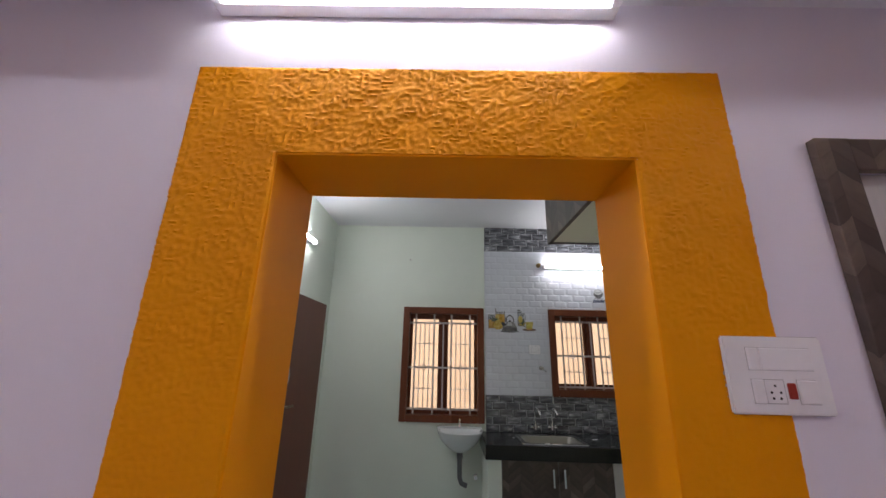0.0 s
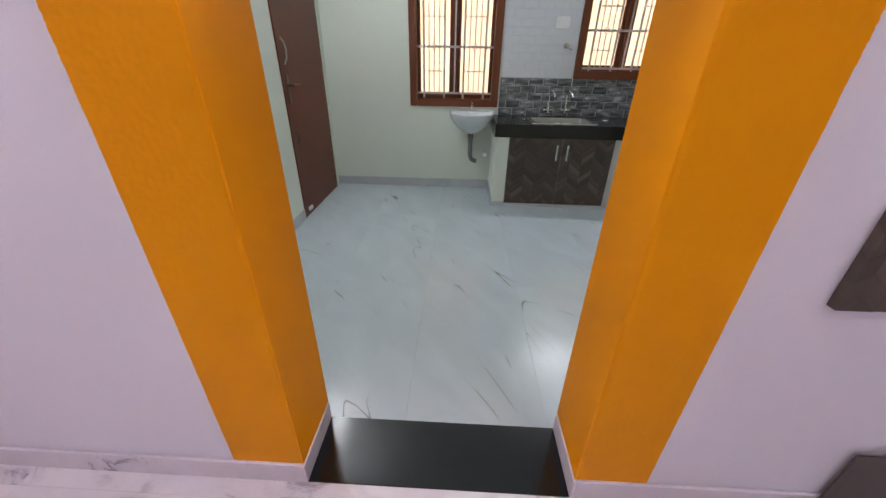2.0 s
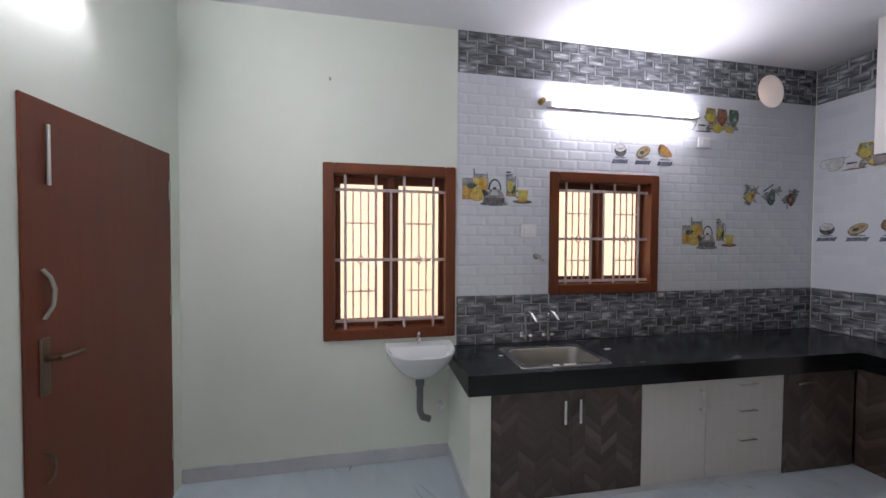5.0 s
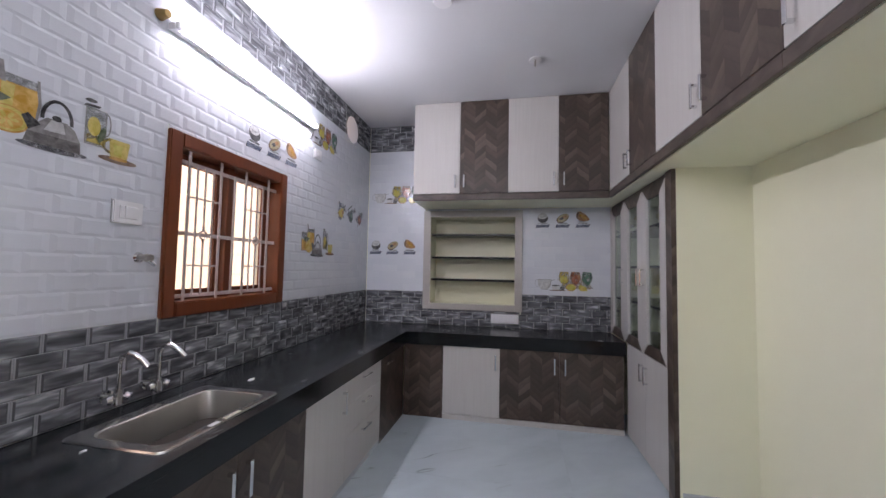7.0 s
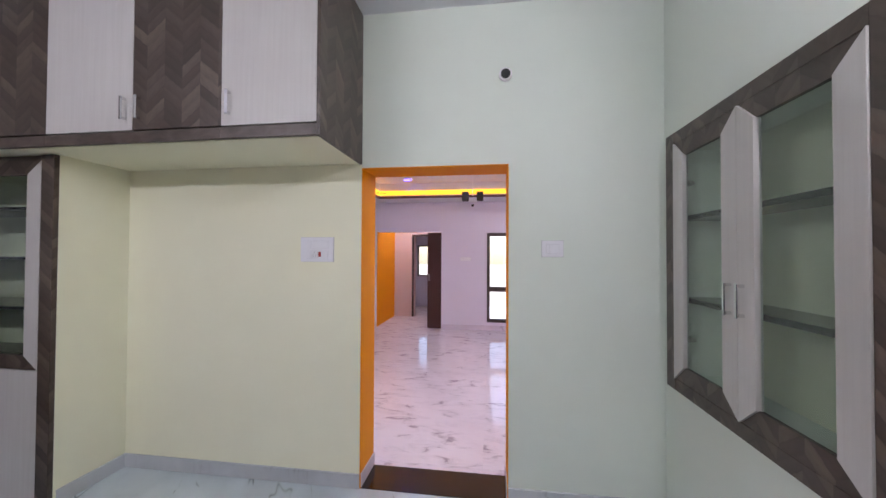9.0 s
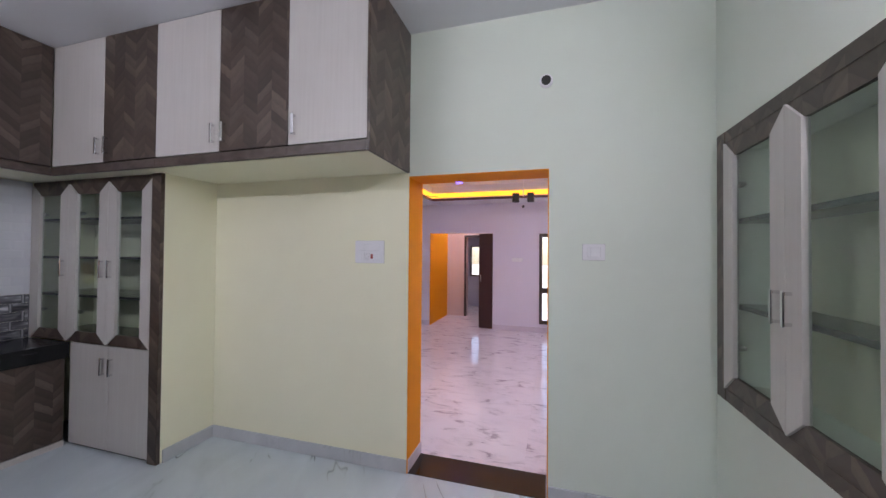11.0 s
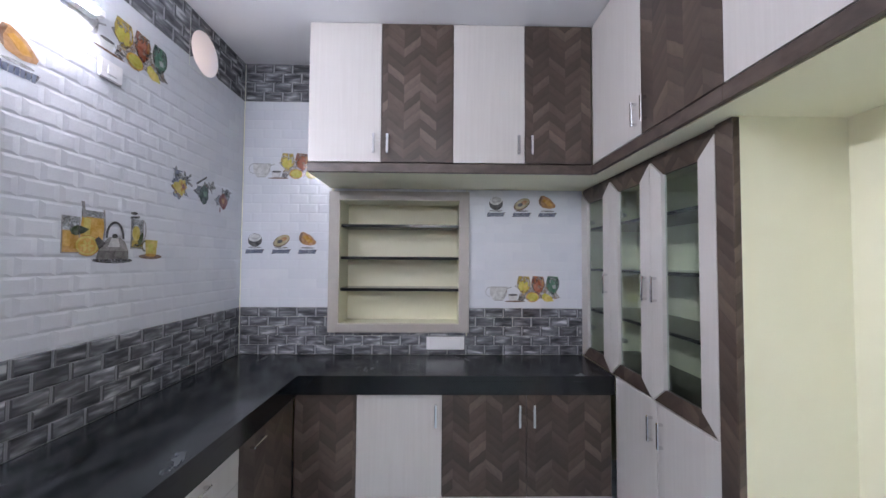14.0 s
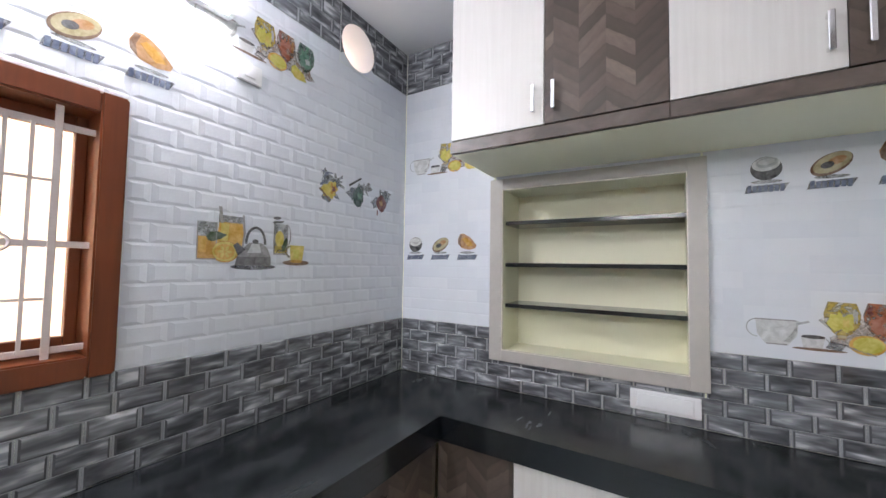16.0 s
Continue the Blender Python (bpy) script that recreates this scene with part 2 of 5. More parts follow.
def timber(name, dark, light, rough=0.35):
    m = Nodes(name, rough)
    p = m.position()
    g = m.noise(m.scaled(p, 28.0, 28.0, 1.6), 1.0, 5, 0.6, 0.8)
    m.put("Base Color", m.mix(g, dark, light))
    m.bump(g, 0.08, 0.002)
    return m.mat


WINDOW_WOOD = timber("red_brown_varnished_wood", (0.10, 0.023, 0.007), (0.215, 0.053, 0.014), 0.4)
DOOR_WOOD = timber("reddish_brown_door_laminate", (0.115, 0.024, 0.009), (0.175, 0.040, 0.015), 0.45)
PASSAGE_DOOR = timber("dark_reddish_brown_door", (0.045, 0.016, 0.012), (0.075, 0.028, 0.02), 0.4)
DARK_WOOD = timber("dark_brown_laminate", (0.035, 0.024, 0.02), (0.075, 0.052, 0.042), 0.4)
STEEL = plain("brushed_stainless_steel", (0.46, 0.45, 0.425), 0.38, 1.0, 0.015, 25)
RIM_STEEL = plain("bright_pressed_steel", (0.72, 0.72, 0.71), 0.2, 1.0, 0.02)
CHROME = plain("polished_chrome", (0.75, 0.75, 0.76), 0.08, 1.0, 0.02)
BRONZE = plain("dark_bronze", (0.20, 0.15, 0.11), 0.35, 1.0)
DULL_METAL = plain("dull_nickel", (0.5, 0.48, 0.45), 0.35, 1.0)
PLASTIC = plain("white_plastic", (0.84, 0.84, 0.86), 0.35, 0.0, 0.02)
# Grey of the module joints and of the painted shadow round each plate.
JOINT_AND_SHADOW = plain("grey_joint_and_shadow", (0.46, 0.46, 0.47), 0.6)
RED = plain("red_indicator_plastic", (0.35, 0.03, 0.02), 0.3)
CERAMIC = plain("white_ceramic", (0.74, 0.77, 0.78), 0.1, 0.0, 0.02)
PIPE = plain("grey_plastic_pipe", (0.16, 0.16, 0.17), 0.5)
GRILLE = plain("pale_painted_steel", (0.62, 0.54, 0.52), 0.4, 0.0, 0.05)
BLACK = plain("black_plastic", (0.02, 0.02, 0.02), 0.5)
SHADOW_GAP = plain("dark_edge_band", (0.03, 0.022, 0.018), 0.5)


def glass(name, tint, rough=0.0):
    m = Nodes(name, rough, base=tint)
    m.put("Transmission Weight", 1.0).put("IOR", 1.45)
    return m.mat


EDGE_TAPE = plain("pale_edge_tape", (0.82, 0.78, 0.68), 0.25)
NICHE_CREAM = paint("light_cream_paint", (0.88, 0.86, 0.66), 0.45)
GLASS = glass("clear_cabinet_glass", (0.68, 0.78, 0.72))
WINDOW_GLASS = glass("window_glass", (1, 1, 1))
SHELF_GLASS = plain("dark_granite_shelf", (0.02, 0.022, 0.022), 0.12)
TUBE_GLOW = glow("white_led_tube", (0.97, 0.94, 1.0), TUBE_POWER)
TUBE_SOFT = glow("soft_white_led_tube", (0.97, 0.94, 1.0), TUBE_POWER * 0.62)
COVE_GLOW = glow("orange_cove_lit_face", (1.0, 0.42, 0.02), 0.9)
BLUE_GLOW = glow("blue_downlight", (0.06, 0.045, 1.0), 6.0)
HALL_GLOW = glow("pinkish_hall_downlight", (0.95, 0.90, 1.0), 150.0)


# ---- mesh helpers ----
def box(bm, x0, x1, y0, y1, z0, z1, bevel=0.0, seg=1):
    ret = bmesh.ops.create_cube(bm, size=1.0)
    vs = ret["verts"]
    bmesh.ops.scale(bm, vec=(x1 - x0, y1 - y0, z1 - z0), verts=vs)
    bmesh.ops.translate(bm, vec=((x0 + x1) / 2, (y0 + y1) / 2, (z0 + z1) / 2), verts=vs)
    if bevel:
        edges = list({e for v in vs for e in v.link_edges})
        bmesh.ops.bevel(bm, geom=edges, offset=bevel, segments=seg, affect="EDGES", clamp_overlap=True)
    return bm


def boxed(*dims, bevel=0.0, seg=1):
    return box(bmesh.new(), *dims, bevel=bevel, seg=seg)


def rod(bm, a, b, r, n=12, r2=None):
    """A round bar from a to b."""
    a, b = Vector(a), Vector(b)
    ret = bmesh.ops.create_cone(bm, cap_ends=True, segments=n, radius1=r, radius2=r if r2 is None else r2, depth=(b - a).length)
    m = Matrix.Translation((a + b) / 2) @ (b - a).to_track_quat("Z", "Y").to_matrix().to_4x4()
    bmesh.ops.transform(bm, matrix=m, verts=ret["verts"])
    return bm


def pipe(bm, pts, r, n=10):
    """A bent tube along the points, with smooth joints."""
    pts = [Vector(p) for p in pts]
    rings = []
    for i, p in enumerate(pts):
        d = (pts[min(i + 1, len(pts) - 1)] - pts[max(i - 1, 0)]).normalized()
        q = d.to_track_quat("Z", "Y")
        rings.append([bm.verts.new(p + q @ Vector((r * math.cos(2 * math.pi * k / n), r * math.sin(2 * math.pi * k / n), 0))) for k in range(n)])
    for a, b in zip(rings, rings[1:]):
        best = min(range(n), key=lambda s: sum((a[k].co - b[(k + s) % n].co).length for k in range(n)))
        for k in range(n):
            bm.faces.new((a[k], a[(k + 1) % n], b[(k + 1 + best) % n], b[(k + best) % n]))
    bm.faces.new(rings[0][::-1])
    bm.faces.new(rings[-1])
    return bm


def arc(c, r, a0, a1, n, plane="yz"):
    """Points on an arc round c."""
    out = []
    for k in range(n + 1):
        a = radians(a0 + (a1 - a0) * k / n)
        h, v = r * math.cos(a), r * math.sin(a)
        out.append((c[0], c[1] + h, c[2] + v) if plane == "yz" else (c[0] + h, c[1], c[2] + v) if plane == "xz" else (c[0] + h, c[1] + v, c[2]))
    return out


def prism(bm, outline, y0, y1):
    """An outline in (x, z), pushed from y0 to y1."""
    a = [bm.verts.new((x, y0, z)) for x, z in outline]
    b = [bm.verts.new((x, y1, z)) for x, z in outline]
    bm.faces.new(a)
    bm.faces.new(b[::-1])
    n = len(a)
    for i in range(n):
        bm.faces.new((a[i], b[i], b[(i + 1) % n], a[(i + 1) % n]))
    return bm


def slab(bm, outline, z0, z1):
    """An outline in (x, y), pushed from z0 to z1."""
    a = [bm.verts.new((x, y, z0)) for x, y in outline]
    b = [bm.verts.new((x, y, z1)) for x, y in outline]
    bm.faces.new(a[::-1])
    bm.faces.new(b)
    n = len(a)
    for i in range(n):
        bm.faces.new((a[i], a[(i + 1) % n], b[(i + 1) % n], b[i]))
    return bm


def mesh_of(name, bm, material, smooth=False):
    bmesh.ops.recalc_face_normals(bm, faces=bm.faces)
    me = bpy.data.meshes.new(name)
    if smooth:
        for f in bm.faces:
            f.smooth = True
    bm.to_mesh(me)
    bm.free()
    me.materials.append(material)
    if smooth:
        me.set_sharp_from_angle(angle=radians(40))
    return me


def part(name, bm, material, parent=None, label="", smooth=False):
    ob = new(name, mesh_of(name, bm, material, smooth))
    if parent:
        ob.parent = parent
    if label:
        tagged(ob, label)
    return ob


def thing(name, m, label, category, group=""):
    """An Empty at the base of a thing."""
    ob = new(name)
    ob.empty_display_size = 0.1
    ob.matrix_world = m
    return tagged(ob, label, category, group)


def structure(name, bm, material, label, category, smooth=False):
    return tagged(part(name, bm, material, None, "", smooth), label, category, "", "structure")


def holed(bm, u0, u1, z0, z1, holes, place):
    """Fill a rectangle but for its holes (u0, u1, z0, z1) with blocks; place(bm, u0, u1, z0, z1) makes one."""
    cuts = sorted({u0, u1, *[h[0] for h in holes], *[h[1] for h in holes]})
    for a, b in zip(cuts, cuts[1:]):
        mid = (a + b) / 2
        spans, z = [], z0
        for h in sorted((h for h in holes if h[0] < mid < h[1]), key=lambda h: h[2]):
            if h[2] > z:
                spans.append((z, h[2]))
            z = h[3]
        if z < z1:
            spans.append((z, z1))
        for c, d in spans:
            place(bm, a, b, c, d)
    return bm


# ---- plan ----
NORTH, EAST, SOUTH, WEST, HALL = 5.352, 4.312, 2.143, -0.895, 1.88
CEIL = 3.17
HALL_W, HALL_E, HALL_S = -2.6, 4.2, -3.08
WIN = {"window_1": (0.0, 0.942, 0.905, 2.155), "window_2": (1.70, 2.672, 1.196, 2.158)}
NICHE = (3.60, 4.565, 1.065, 2.066)
VENT = (3.80, 2.95, 0.142)
DOORWAY = (0.03, 1.0, 2.13)
COUNTER = 0.83

# ---- structure: kitchen ----
structure("floor", boxed(WEST - 0.25, EAST + 0.25, SOUTH - 0.02, NORTH + 0.25, -0.12, -0.004), GROUT, "grey grout bed under the pale marble floor tiles", "floor")
vent_hole = (VENT[0] - VENT[2], VENT[0] + VENT[2], VENT[1] - VENT[2], VENT[1] + VENT[2])
structure("wall_north", holed(bmesh.new(), WEST - 0.25, EAST + 0.25, -0.1, 3.5,
          [(v[0] + 0.02, v[1] - 0.02, v[2] + 0.02, v[3] - 0.02) for v in WIN.values()] + [vent_hole],
          lambda bm, a, b, c, d: box(bm, a, b, NORTH, NORTH + 0.23, c, d)), MINT, "pale mint green painted plaster wall with two windows", "wall")
structure("wall_west", holed(bmesh.new(), SOUTH, NORTH, -0.1, 3.5, [(2.32, 3.40, 0.90, 2.13)],
          lambda bm, a, b, c, d: box(bm, WEST - 0.23, WEST, a, b, c, d)), MINT, "pale mint green painted plaster wall with a glazed niche", "wall")
structure("wall_east", holed(bmesh.new(), SOUTH - 0.26, NORTH, -0.1, 3.5, [NICHE],
          lambda bm, a, b, c, d: box(bm, EAST, EAST + 0.40, a, b, c, d)), CREAM, "cream plastered wall faced with white tiles", "wall")
structure("wall_south", holed(bmesh.new(), WEST - 0.23, DOORWAY[1], -0.1, 3.5, [(DOORWAY[0], DOORWAY[1], -0.1, DOORWAY[2])],
          lambda bm, a, b, c, d: box(bm, a, b, HALL + 0.02, SOUTH, c, d)), MINT, "pale mint green painted wall beside the open doorway", "wall")
structure("wall_nook", boxed(DOORWAY[1], EAST, HALL + 0.02, SOUTH, -0.1, 3.5), CREAM, "cream painted plaster wall of the open nook", "wall")
structure("wall_nook_side", boxed(2.785, 2.86, SOUTH, 2.585, -0.1, 2.158), CREAM, "cream painted side wall of the open nook", "wall")
structure("ceiling", boxed(WEST - 0.2, EAST + 0.2, HALL, NORTH + 0.2, CEIL, CEIL + 0.15), WHITE_PAINT, "plain white painted kitchen ceiling", "ceiling")
loft = bmesh.new()
slab(loft, [(1.006, SOUTH), (EAST, SOUTH), (EAST, 4.64), (3.79, 4.64), (3.79, 2.72), (1.006, 2.72)], 2.158, 2.205)
structure("loft_slab", loft, CREAM, "cream painted underside of the storage loft slab", "loft")

# doorway lining, orange
lining = bmesh.new()
box(lining, DOORWAY[0] - 0.0, DOORWAY[0] + 0.006, HALL - 0.001, SOUTH + 0.004, 0.0, DOORWAY[2])
box(lining, DOORWAY[1] - 0.006, DOORWAY[1], HALL - 0.001, SOUTH + 0.004, 0.0, DOORWAY[2])
box(lining, DOORWAY[0] + 0.006, DOORWAY[1] - 0.006, HALL - 0.001, SOUTH + 0.004, DOORWAY[2] - 0.006, DOORWAY[2])
structure("trim", lining, ORANGE, "smooth orange painted reveal of the doorway", "trim")
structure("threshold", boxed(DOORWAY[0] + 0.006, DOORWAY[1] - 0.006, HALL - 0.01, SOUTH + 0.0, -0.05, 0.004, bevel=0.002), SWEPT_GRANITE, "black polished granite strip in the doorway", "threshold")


def textured_band():
    """Raised putty swirls over the orange surround on the hall side."""
    bm = bmesh.new()
    x0, x1, top = -0.235, 1.268, 2.41
    step = 0.005
    nx, nz = int((x1 - x0) / step), int(top / step)
    grid = {}
    for i in range(nx + 1):
        for k in range(nz + 1):
            z = top * k / nz
            side = x0 + 0.018 * (1 - z / top) if i < nx / 2 else x1 - 0.032 * (1 - z / top)
            x = x0 + (x1 - x0) * i / nx
            x = max(x, side) if i < nx / 2 else min(x, side)
            if DOORWAY[0] + step < x < DOORWAY[1] - step and z < DOORWAY[2] - step:
                continue
            px, pz, rim = x, z, False
            if pz < DOORWAY[2] and DOORWAY[0] < px < (DOORWAY[0] + DOORWAY[1]) / 2 or abs(px - DOORWAY[0]) < step * 0.6 and pz < DOORWAY[2]:
                px, rim = DOORWAY[0], True
            elif pz < DOORWAY[2] and (DOORWAY[0] + DOORWAY[1]) / 2 < px < DOORWAY[1] or abs(px - DOORWAY[1]) < step * 0.6 and pz < DOORWAY[2]:
                px, rim = DOORWAY[1], True
            if DOORWAY[0] <= px <= DOORWAY[1] and DOORWAY[2] - step <= z < DOORWAY[2]:
                pz, px, rim = DOORWAY[2], x, True
            w = noise.noise(Vector((px * 6, pz * 6, 0.0))) * 0.25
            n = noise.noise(Vector((px * 50 + w * 5, 3.0, pz * 74 + w * 6)))
            n2 = noise.noise(Vector((px * 11, 9.0, pz * 13)))
            ridge = max(0.0, 1.0 - abs(n) * 3.6) * min(1.0, max(0.35, 0.9 + 0.9 * n2))
            fade = 0.25 + 0.75 * min(1.0, max(0.0, (z - 1.1) / 0.9))
            edge = i in (0, nx) or k == nz or rim
            grid[i, k] = bm.verts.new((px, HALL - (0.0 if edge else 0.003 + 0.0043 * fade * ridge + 0.0006 * n2), pz))
    for i in range(nx):
        for k in range(nz):
            q = [grid.get(c) for c in ((i, k), (i + 1, k), (i + 1, k + 1), (i, k + 1))]
            if all(q):
                bm.faces.new(q)
    return bm


structure("door_surround", textured_band(), STUCCO, "orange textured plaster band round the doorway", "door surround", True)

# ---- structure: hall ----
structure("wall_hall_north", holed(bmesh.new(), HALL_W, HALL_E, -0.1, 3.5, [(DOORWAY[0], DOORWAY[1], -0.1, DOORWAY[2]), (1.50, 2.56, 0.98, 2.10)],
          lambda bm, a, b, c, d: box(bm, a, b, HALL, HALL + 0.02, c, d)), LILAC, "pale lilac painted hall wall round the orange doorway", "wall")
structure("wall_hall_south", holed(bmesh.new(), HALL_W, HALL_E, -0.1, 3.5, [(1.20, 2.60, -0.1, 2.04), (-0.62, 0.25, 0.17, 2.01)],
          lambda bm, a, b, c, d: box(bm, a, b, HALL_S - 0.2, HALL_S, c, d)), LILAC, "pale lilac painted hall wall with an opening and a window", "wall")
structure("wall_hall_east", boxed(HALL_E, HALL_E + 0.2, HALL_S - 2.0, HALL + 0.02, -0.1, 3.5), LILAC, "plain pale lilac hall wall", "wall")
structure("wall_hall_west", boxed(HALL_W - 0.2, HALL_W, HALL_S - 2.0, HALL + 0.02, -0.1, 3.5), LILAC, "plain pale lilac hall wall", "wall")
structure("floor_hall", boxed(HALL_W, HALL_E, -6.6, HALL + 0.02, -0.12, -0.006), GROUT, "grout bed under the veined hall floor tiles", "floor")
structure("ceiling_hall", boxed(HALL_W, HALL_E, HALL_S - 0.2, HALL, 2.95, CEIL + 0.1), WHITE_PAINT, "white hall ceiling inside the lit tray", "ceiling")
tray = bmesh.new()
box(tray, HALL_W, HALL_E, HALL_S, -2.45, 2.66, 2.95)
box(tray, HALL_W, HALL_E, 1.2, HALL, 2.66, 2.95)
box(tray, HALL_W, -1.9, -2.45, 1.2, 2.66, 2.95)
box(tray, 2.36, HALL_E, -2.45, 1.2, 2.66, 2.95)
structure("ceiling_tray", tray, WHITE_PAINT, "white dropped ceiling border round the hall tray", "ceiling")
trim = bmesh.new()
box(trim, -1.9, 2.36, -2.45, -2.435, 2.652, 2.70)
box(trim, -1.9, 2.36, 1.185, 1.2, 2.652, 2.70)
box(trim, -1.9, -1.885, -2.435, 1.185, 2.652, 2.70)
box(trim, 2.345, 2.36, -2.435, 1.185, 2.652, 2.70)
structure("trim_tray", trim, plain("dark_plum_lacquer", (0.09, 0.03, 0.05), 0.35), "dark plum edge strip round the ceiling tray", "trim")
# passage behind the hall opening
structure("wall_passage_end", holed(bmesh.new(), 1.2, 2.6, -0.1, 3.0, [(1.62, 2.10, -0.1, 2.02)],
          lambda bm, a, b, c, d: box(bm, a, b, -4.7, -4.5, c, d)), BOUNCE_TAN, "passage end wall with a doorway, coloured tan for orange bounce", "wall")
structure("wall_passage_east", boxed(2.60, 2.8, -4.7, HALL_S - 0.2, -0.1, 3.0), ORANGE, "orange painted side wall of the passage", "wall")
structure("wall_passage_west", boxed(1.0, 1.2, -4.7, HALL_S - 0.2, -0.1, 3.0), BOUNCE_TAN, "side wall of the passage, coloured tan for orange bounce", "wall")
structure("wall_far_room", holed(bmesh.new(), 0.6, 3.2, -0.1, 3.0, [(2.0, 2.40, 0.91, 1.84)],
          lambda bm, a, b, c, d: box(bm, a, b, -6.6, -6.4, c, d)), LILAC, "pale far room wall with a bright window", "wall")
structure("wall_far_room_east", boxed(3.0, 3.2, -6.4, -4.7, -0.1, 3.0), LILAC, "pale side wall of the far room", "wall")
structure("wall_far_room_west", boxed(0.6, 0.8, -6.4, -4.7, -0.1, 3.0), LILAC, "pale side wall of the far room", "wall")
structure("ceiling_passage", boxed(0.6, 3.2, -6.6, HALL_S - 0.2, 2.9, 3.0), WHITE_PAINT, "white passage ceiling", "ceiling")
reveal = boxed(2.594, 2.6, HALL_S - 0.2, HALL_S + 0.003, 0.0, 2.04)
structure("trim_passage", reveal, ORANGE, "orange painted reveal of the passage opening", "trim")

# ---- outside ----
structure("ground", boxed(-60, 60, -60, 60, -0.35, -0.125), CONCRETE, "bare grey concrete ground outside the house", "ground")
# The unseen upper storey is added so sunlit wall brightens the vent.
structure("neighbour_wall", boxed(-8, 9, 7.3, 7.5, -0.2, 6.4), OUTSIDE, "sunlit peach painted wall of the neighbouring house", "wall")
roof = boxed(HALL_W - 0.2, EAST + 0.4, -5.5, NORTH + 0.23, 3.5, 3.62)
box(roof, 0.55, 3.25, -6.65, -5.5, 3.5, 3.62)
structure("roof", roof, CONCRETE, "flat concrete roof slab", "roof")


# ---- windows ----
def window(name, x0, x1, z0, z1):
    w = tagged(thing(name, Matrix.Translation((0, NORTH, 0)), "red-brown wooden casement window with a pale steel grille", "window"), kind="structure")
    fw, y0, y1 = 0.075, -0.022, 0.14
    fr = bmesh.new()
    box(fr, x0, x0 + fw, y0, y1, z0, z1, 0.006, 2)
    box(fr, x1 - fw, x1, y0, y1, z0, z1, 0.006, 2)
    box(fr, x0 + fw, x1 - fw, y0 + 0.002, y1, z1 - fw, z1, 0.006, 2)
    part("window_frame", fr, WINDOW_WOOD, w)
    part("window_sill", boxed(x0 + fw, x1 - fw, y0 - 0.004, y1, z0, z0 + fw, bevel=0.006, seg=2), WINDOW_WOOD, w)
    mid = (x0 + x1) / 2
    part("mullion", boxed(mid - 0.026, mid + 0.026, 0.045, 0.14, z0 + fw, z1 - fw, bevel=0.004), WINDOW_WOOD, w)
    for a, b in ((x0 + fw, mid - 0.026), (mid + 0.026, x1 - fw)):
        s = bmesh.new()
        t = 0.032
        box(s, a, a + t, 0.095, 0.13, z0 + fw, z1 - fw, 0.003)
        box(s, b - t, b, 0.095, 0.13, z0 + fw, z1 - fw, 0.003)
        rail = 0.055
        box(s, a + t, b - t, 0.095, 0.13, z0 + fw, z0 + fw + rail, 0.003)
        box(s, a + t, b - t, 0.095, 0.13, z1 - fw - rail, z1 - fw, 0.003)
        sh = part("shutter", s, WINDOW_WOOD, w, "casement leaf in red-brown wood")
        pane = part("pane", boxed(a + t - 0.004, b - t + 0.004, 0.112, 0.116, z0 + fw + rail - 0.004, z1 - fw - rail + 0.004), WINDOW_GLASS, sh, "clear bright glass pane")
        pane.visible_shadow = False
    # grille
    wd, ht = x1 - x0, z1 - z0
    gy = 0.02
    for f in (0.145, 0.545, 0.895):
        z = z1 - ht * f
        part("grille_bar", boxed(x0 + 0.055, x1 - 0.055, gy, gy + 0.006, z - 0.011, z + 0.011, bevel=0.002), GRILLE, w, "flat pale steel bar")
    for f in (0.158, 0.385, 0.60, 0.83):
        x = x0 + wd * f
        part("grille_bar", boxed(x - 0.010, x + 0.010, gy - 0.006, gy, z0 + 0.06, z1 - 0.07, bevel=0.002), GRILLE, w)
    part("grille_bar", boxed(mid - 0.008, mid + 0.008, gy - 0.006, gy, z1 - ht * 0.9, z1 - ht * 0.14), GRILLE, w)
    for a, b in ((0.158, 0.385), (0.60, 0.83)):
        for k in (1, 2, 3):
            x = x0 + wd * (a + (b - a) * k / 4)
            if k == 2:
                r = 0.024
                zc = z1 - ht * 0.545
                ring = bmesh.new()
                pipe(ring, arc((x, gy - 0.003, zc), r, 100, 440, 14, "xz"), 0.005, 6)
                rod(ring, (x, gy - 0.003, zc + r - 0.004), (x, gy - 0.003, zc + r + 0.026), 0.011, 8, 0.003)
                rod(ring, (x, gy - 0.003, zc - r - 0.022), (x, gy - 0.003, zc - r + 0.003), 0.004, 8, 0.009)
                part("grille_ring", ring, GRILLE, w, "small heart shaped ring", True)
                bm = boxed(x - 0.005, x + 0.005, gy - 0.005, gy, z1 - ht * 0.895, zc - r)
                box(bm, x - 0.005, x + 0.005, gy - 0.005, gy, zc + r, z1 - ht * 0.145)
                part("grille_bar", bm, GRILLE, w)
            else:
                part("grille_bar", boxed(x - 0.005, x + 0.005, gy - 0.005, gy, z1 - ht * 0.895, z1 - ht * 0.145), GRILLE, w)
        for f in (0.335, 0.725):
            z = z1 - ht * f
            part("grille_bar", boxed(x0 + wd * a, x0 + wd * b, gy - 0.004, gy + 0.001, z - 0.005, z + 0.005), GRILLE, w)
    return w


for wname, dims in WIN.items():
    window(wname, *dims)


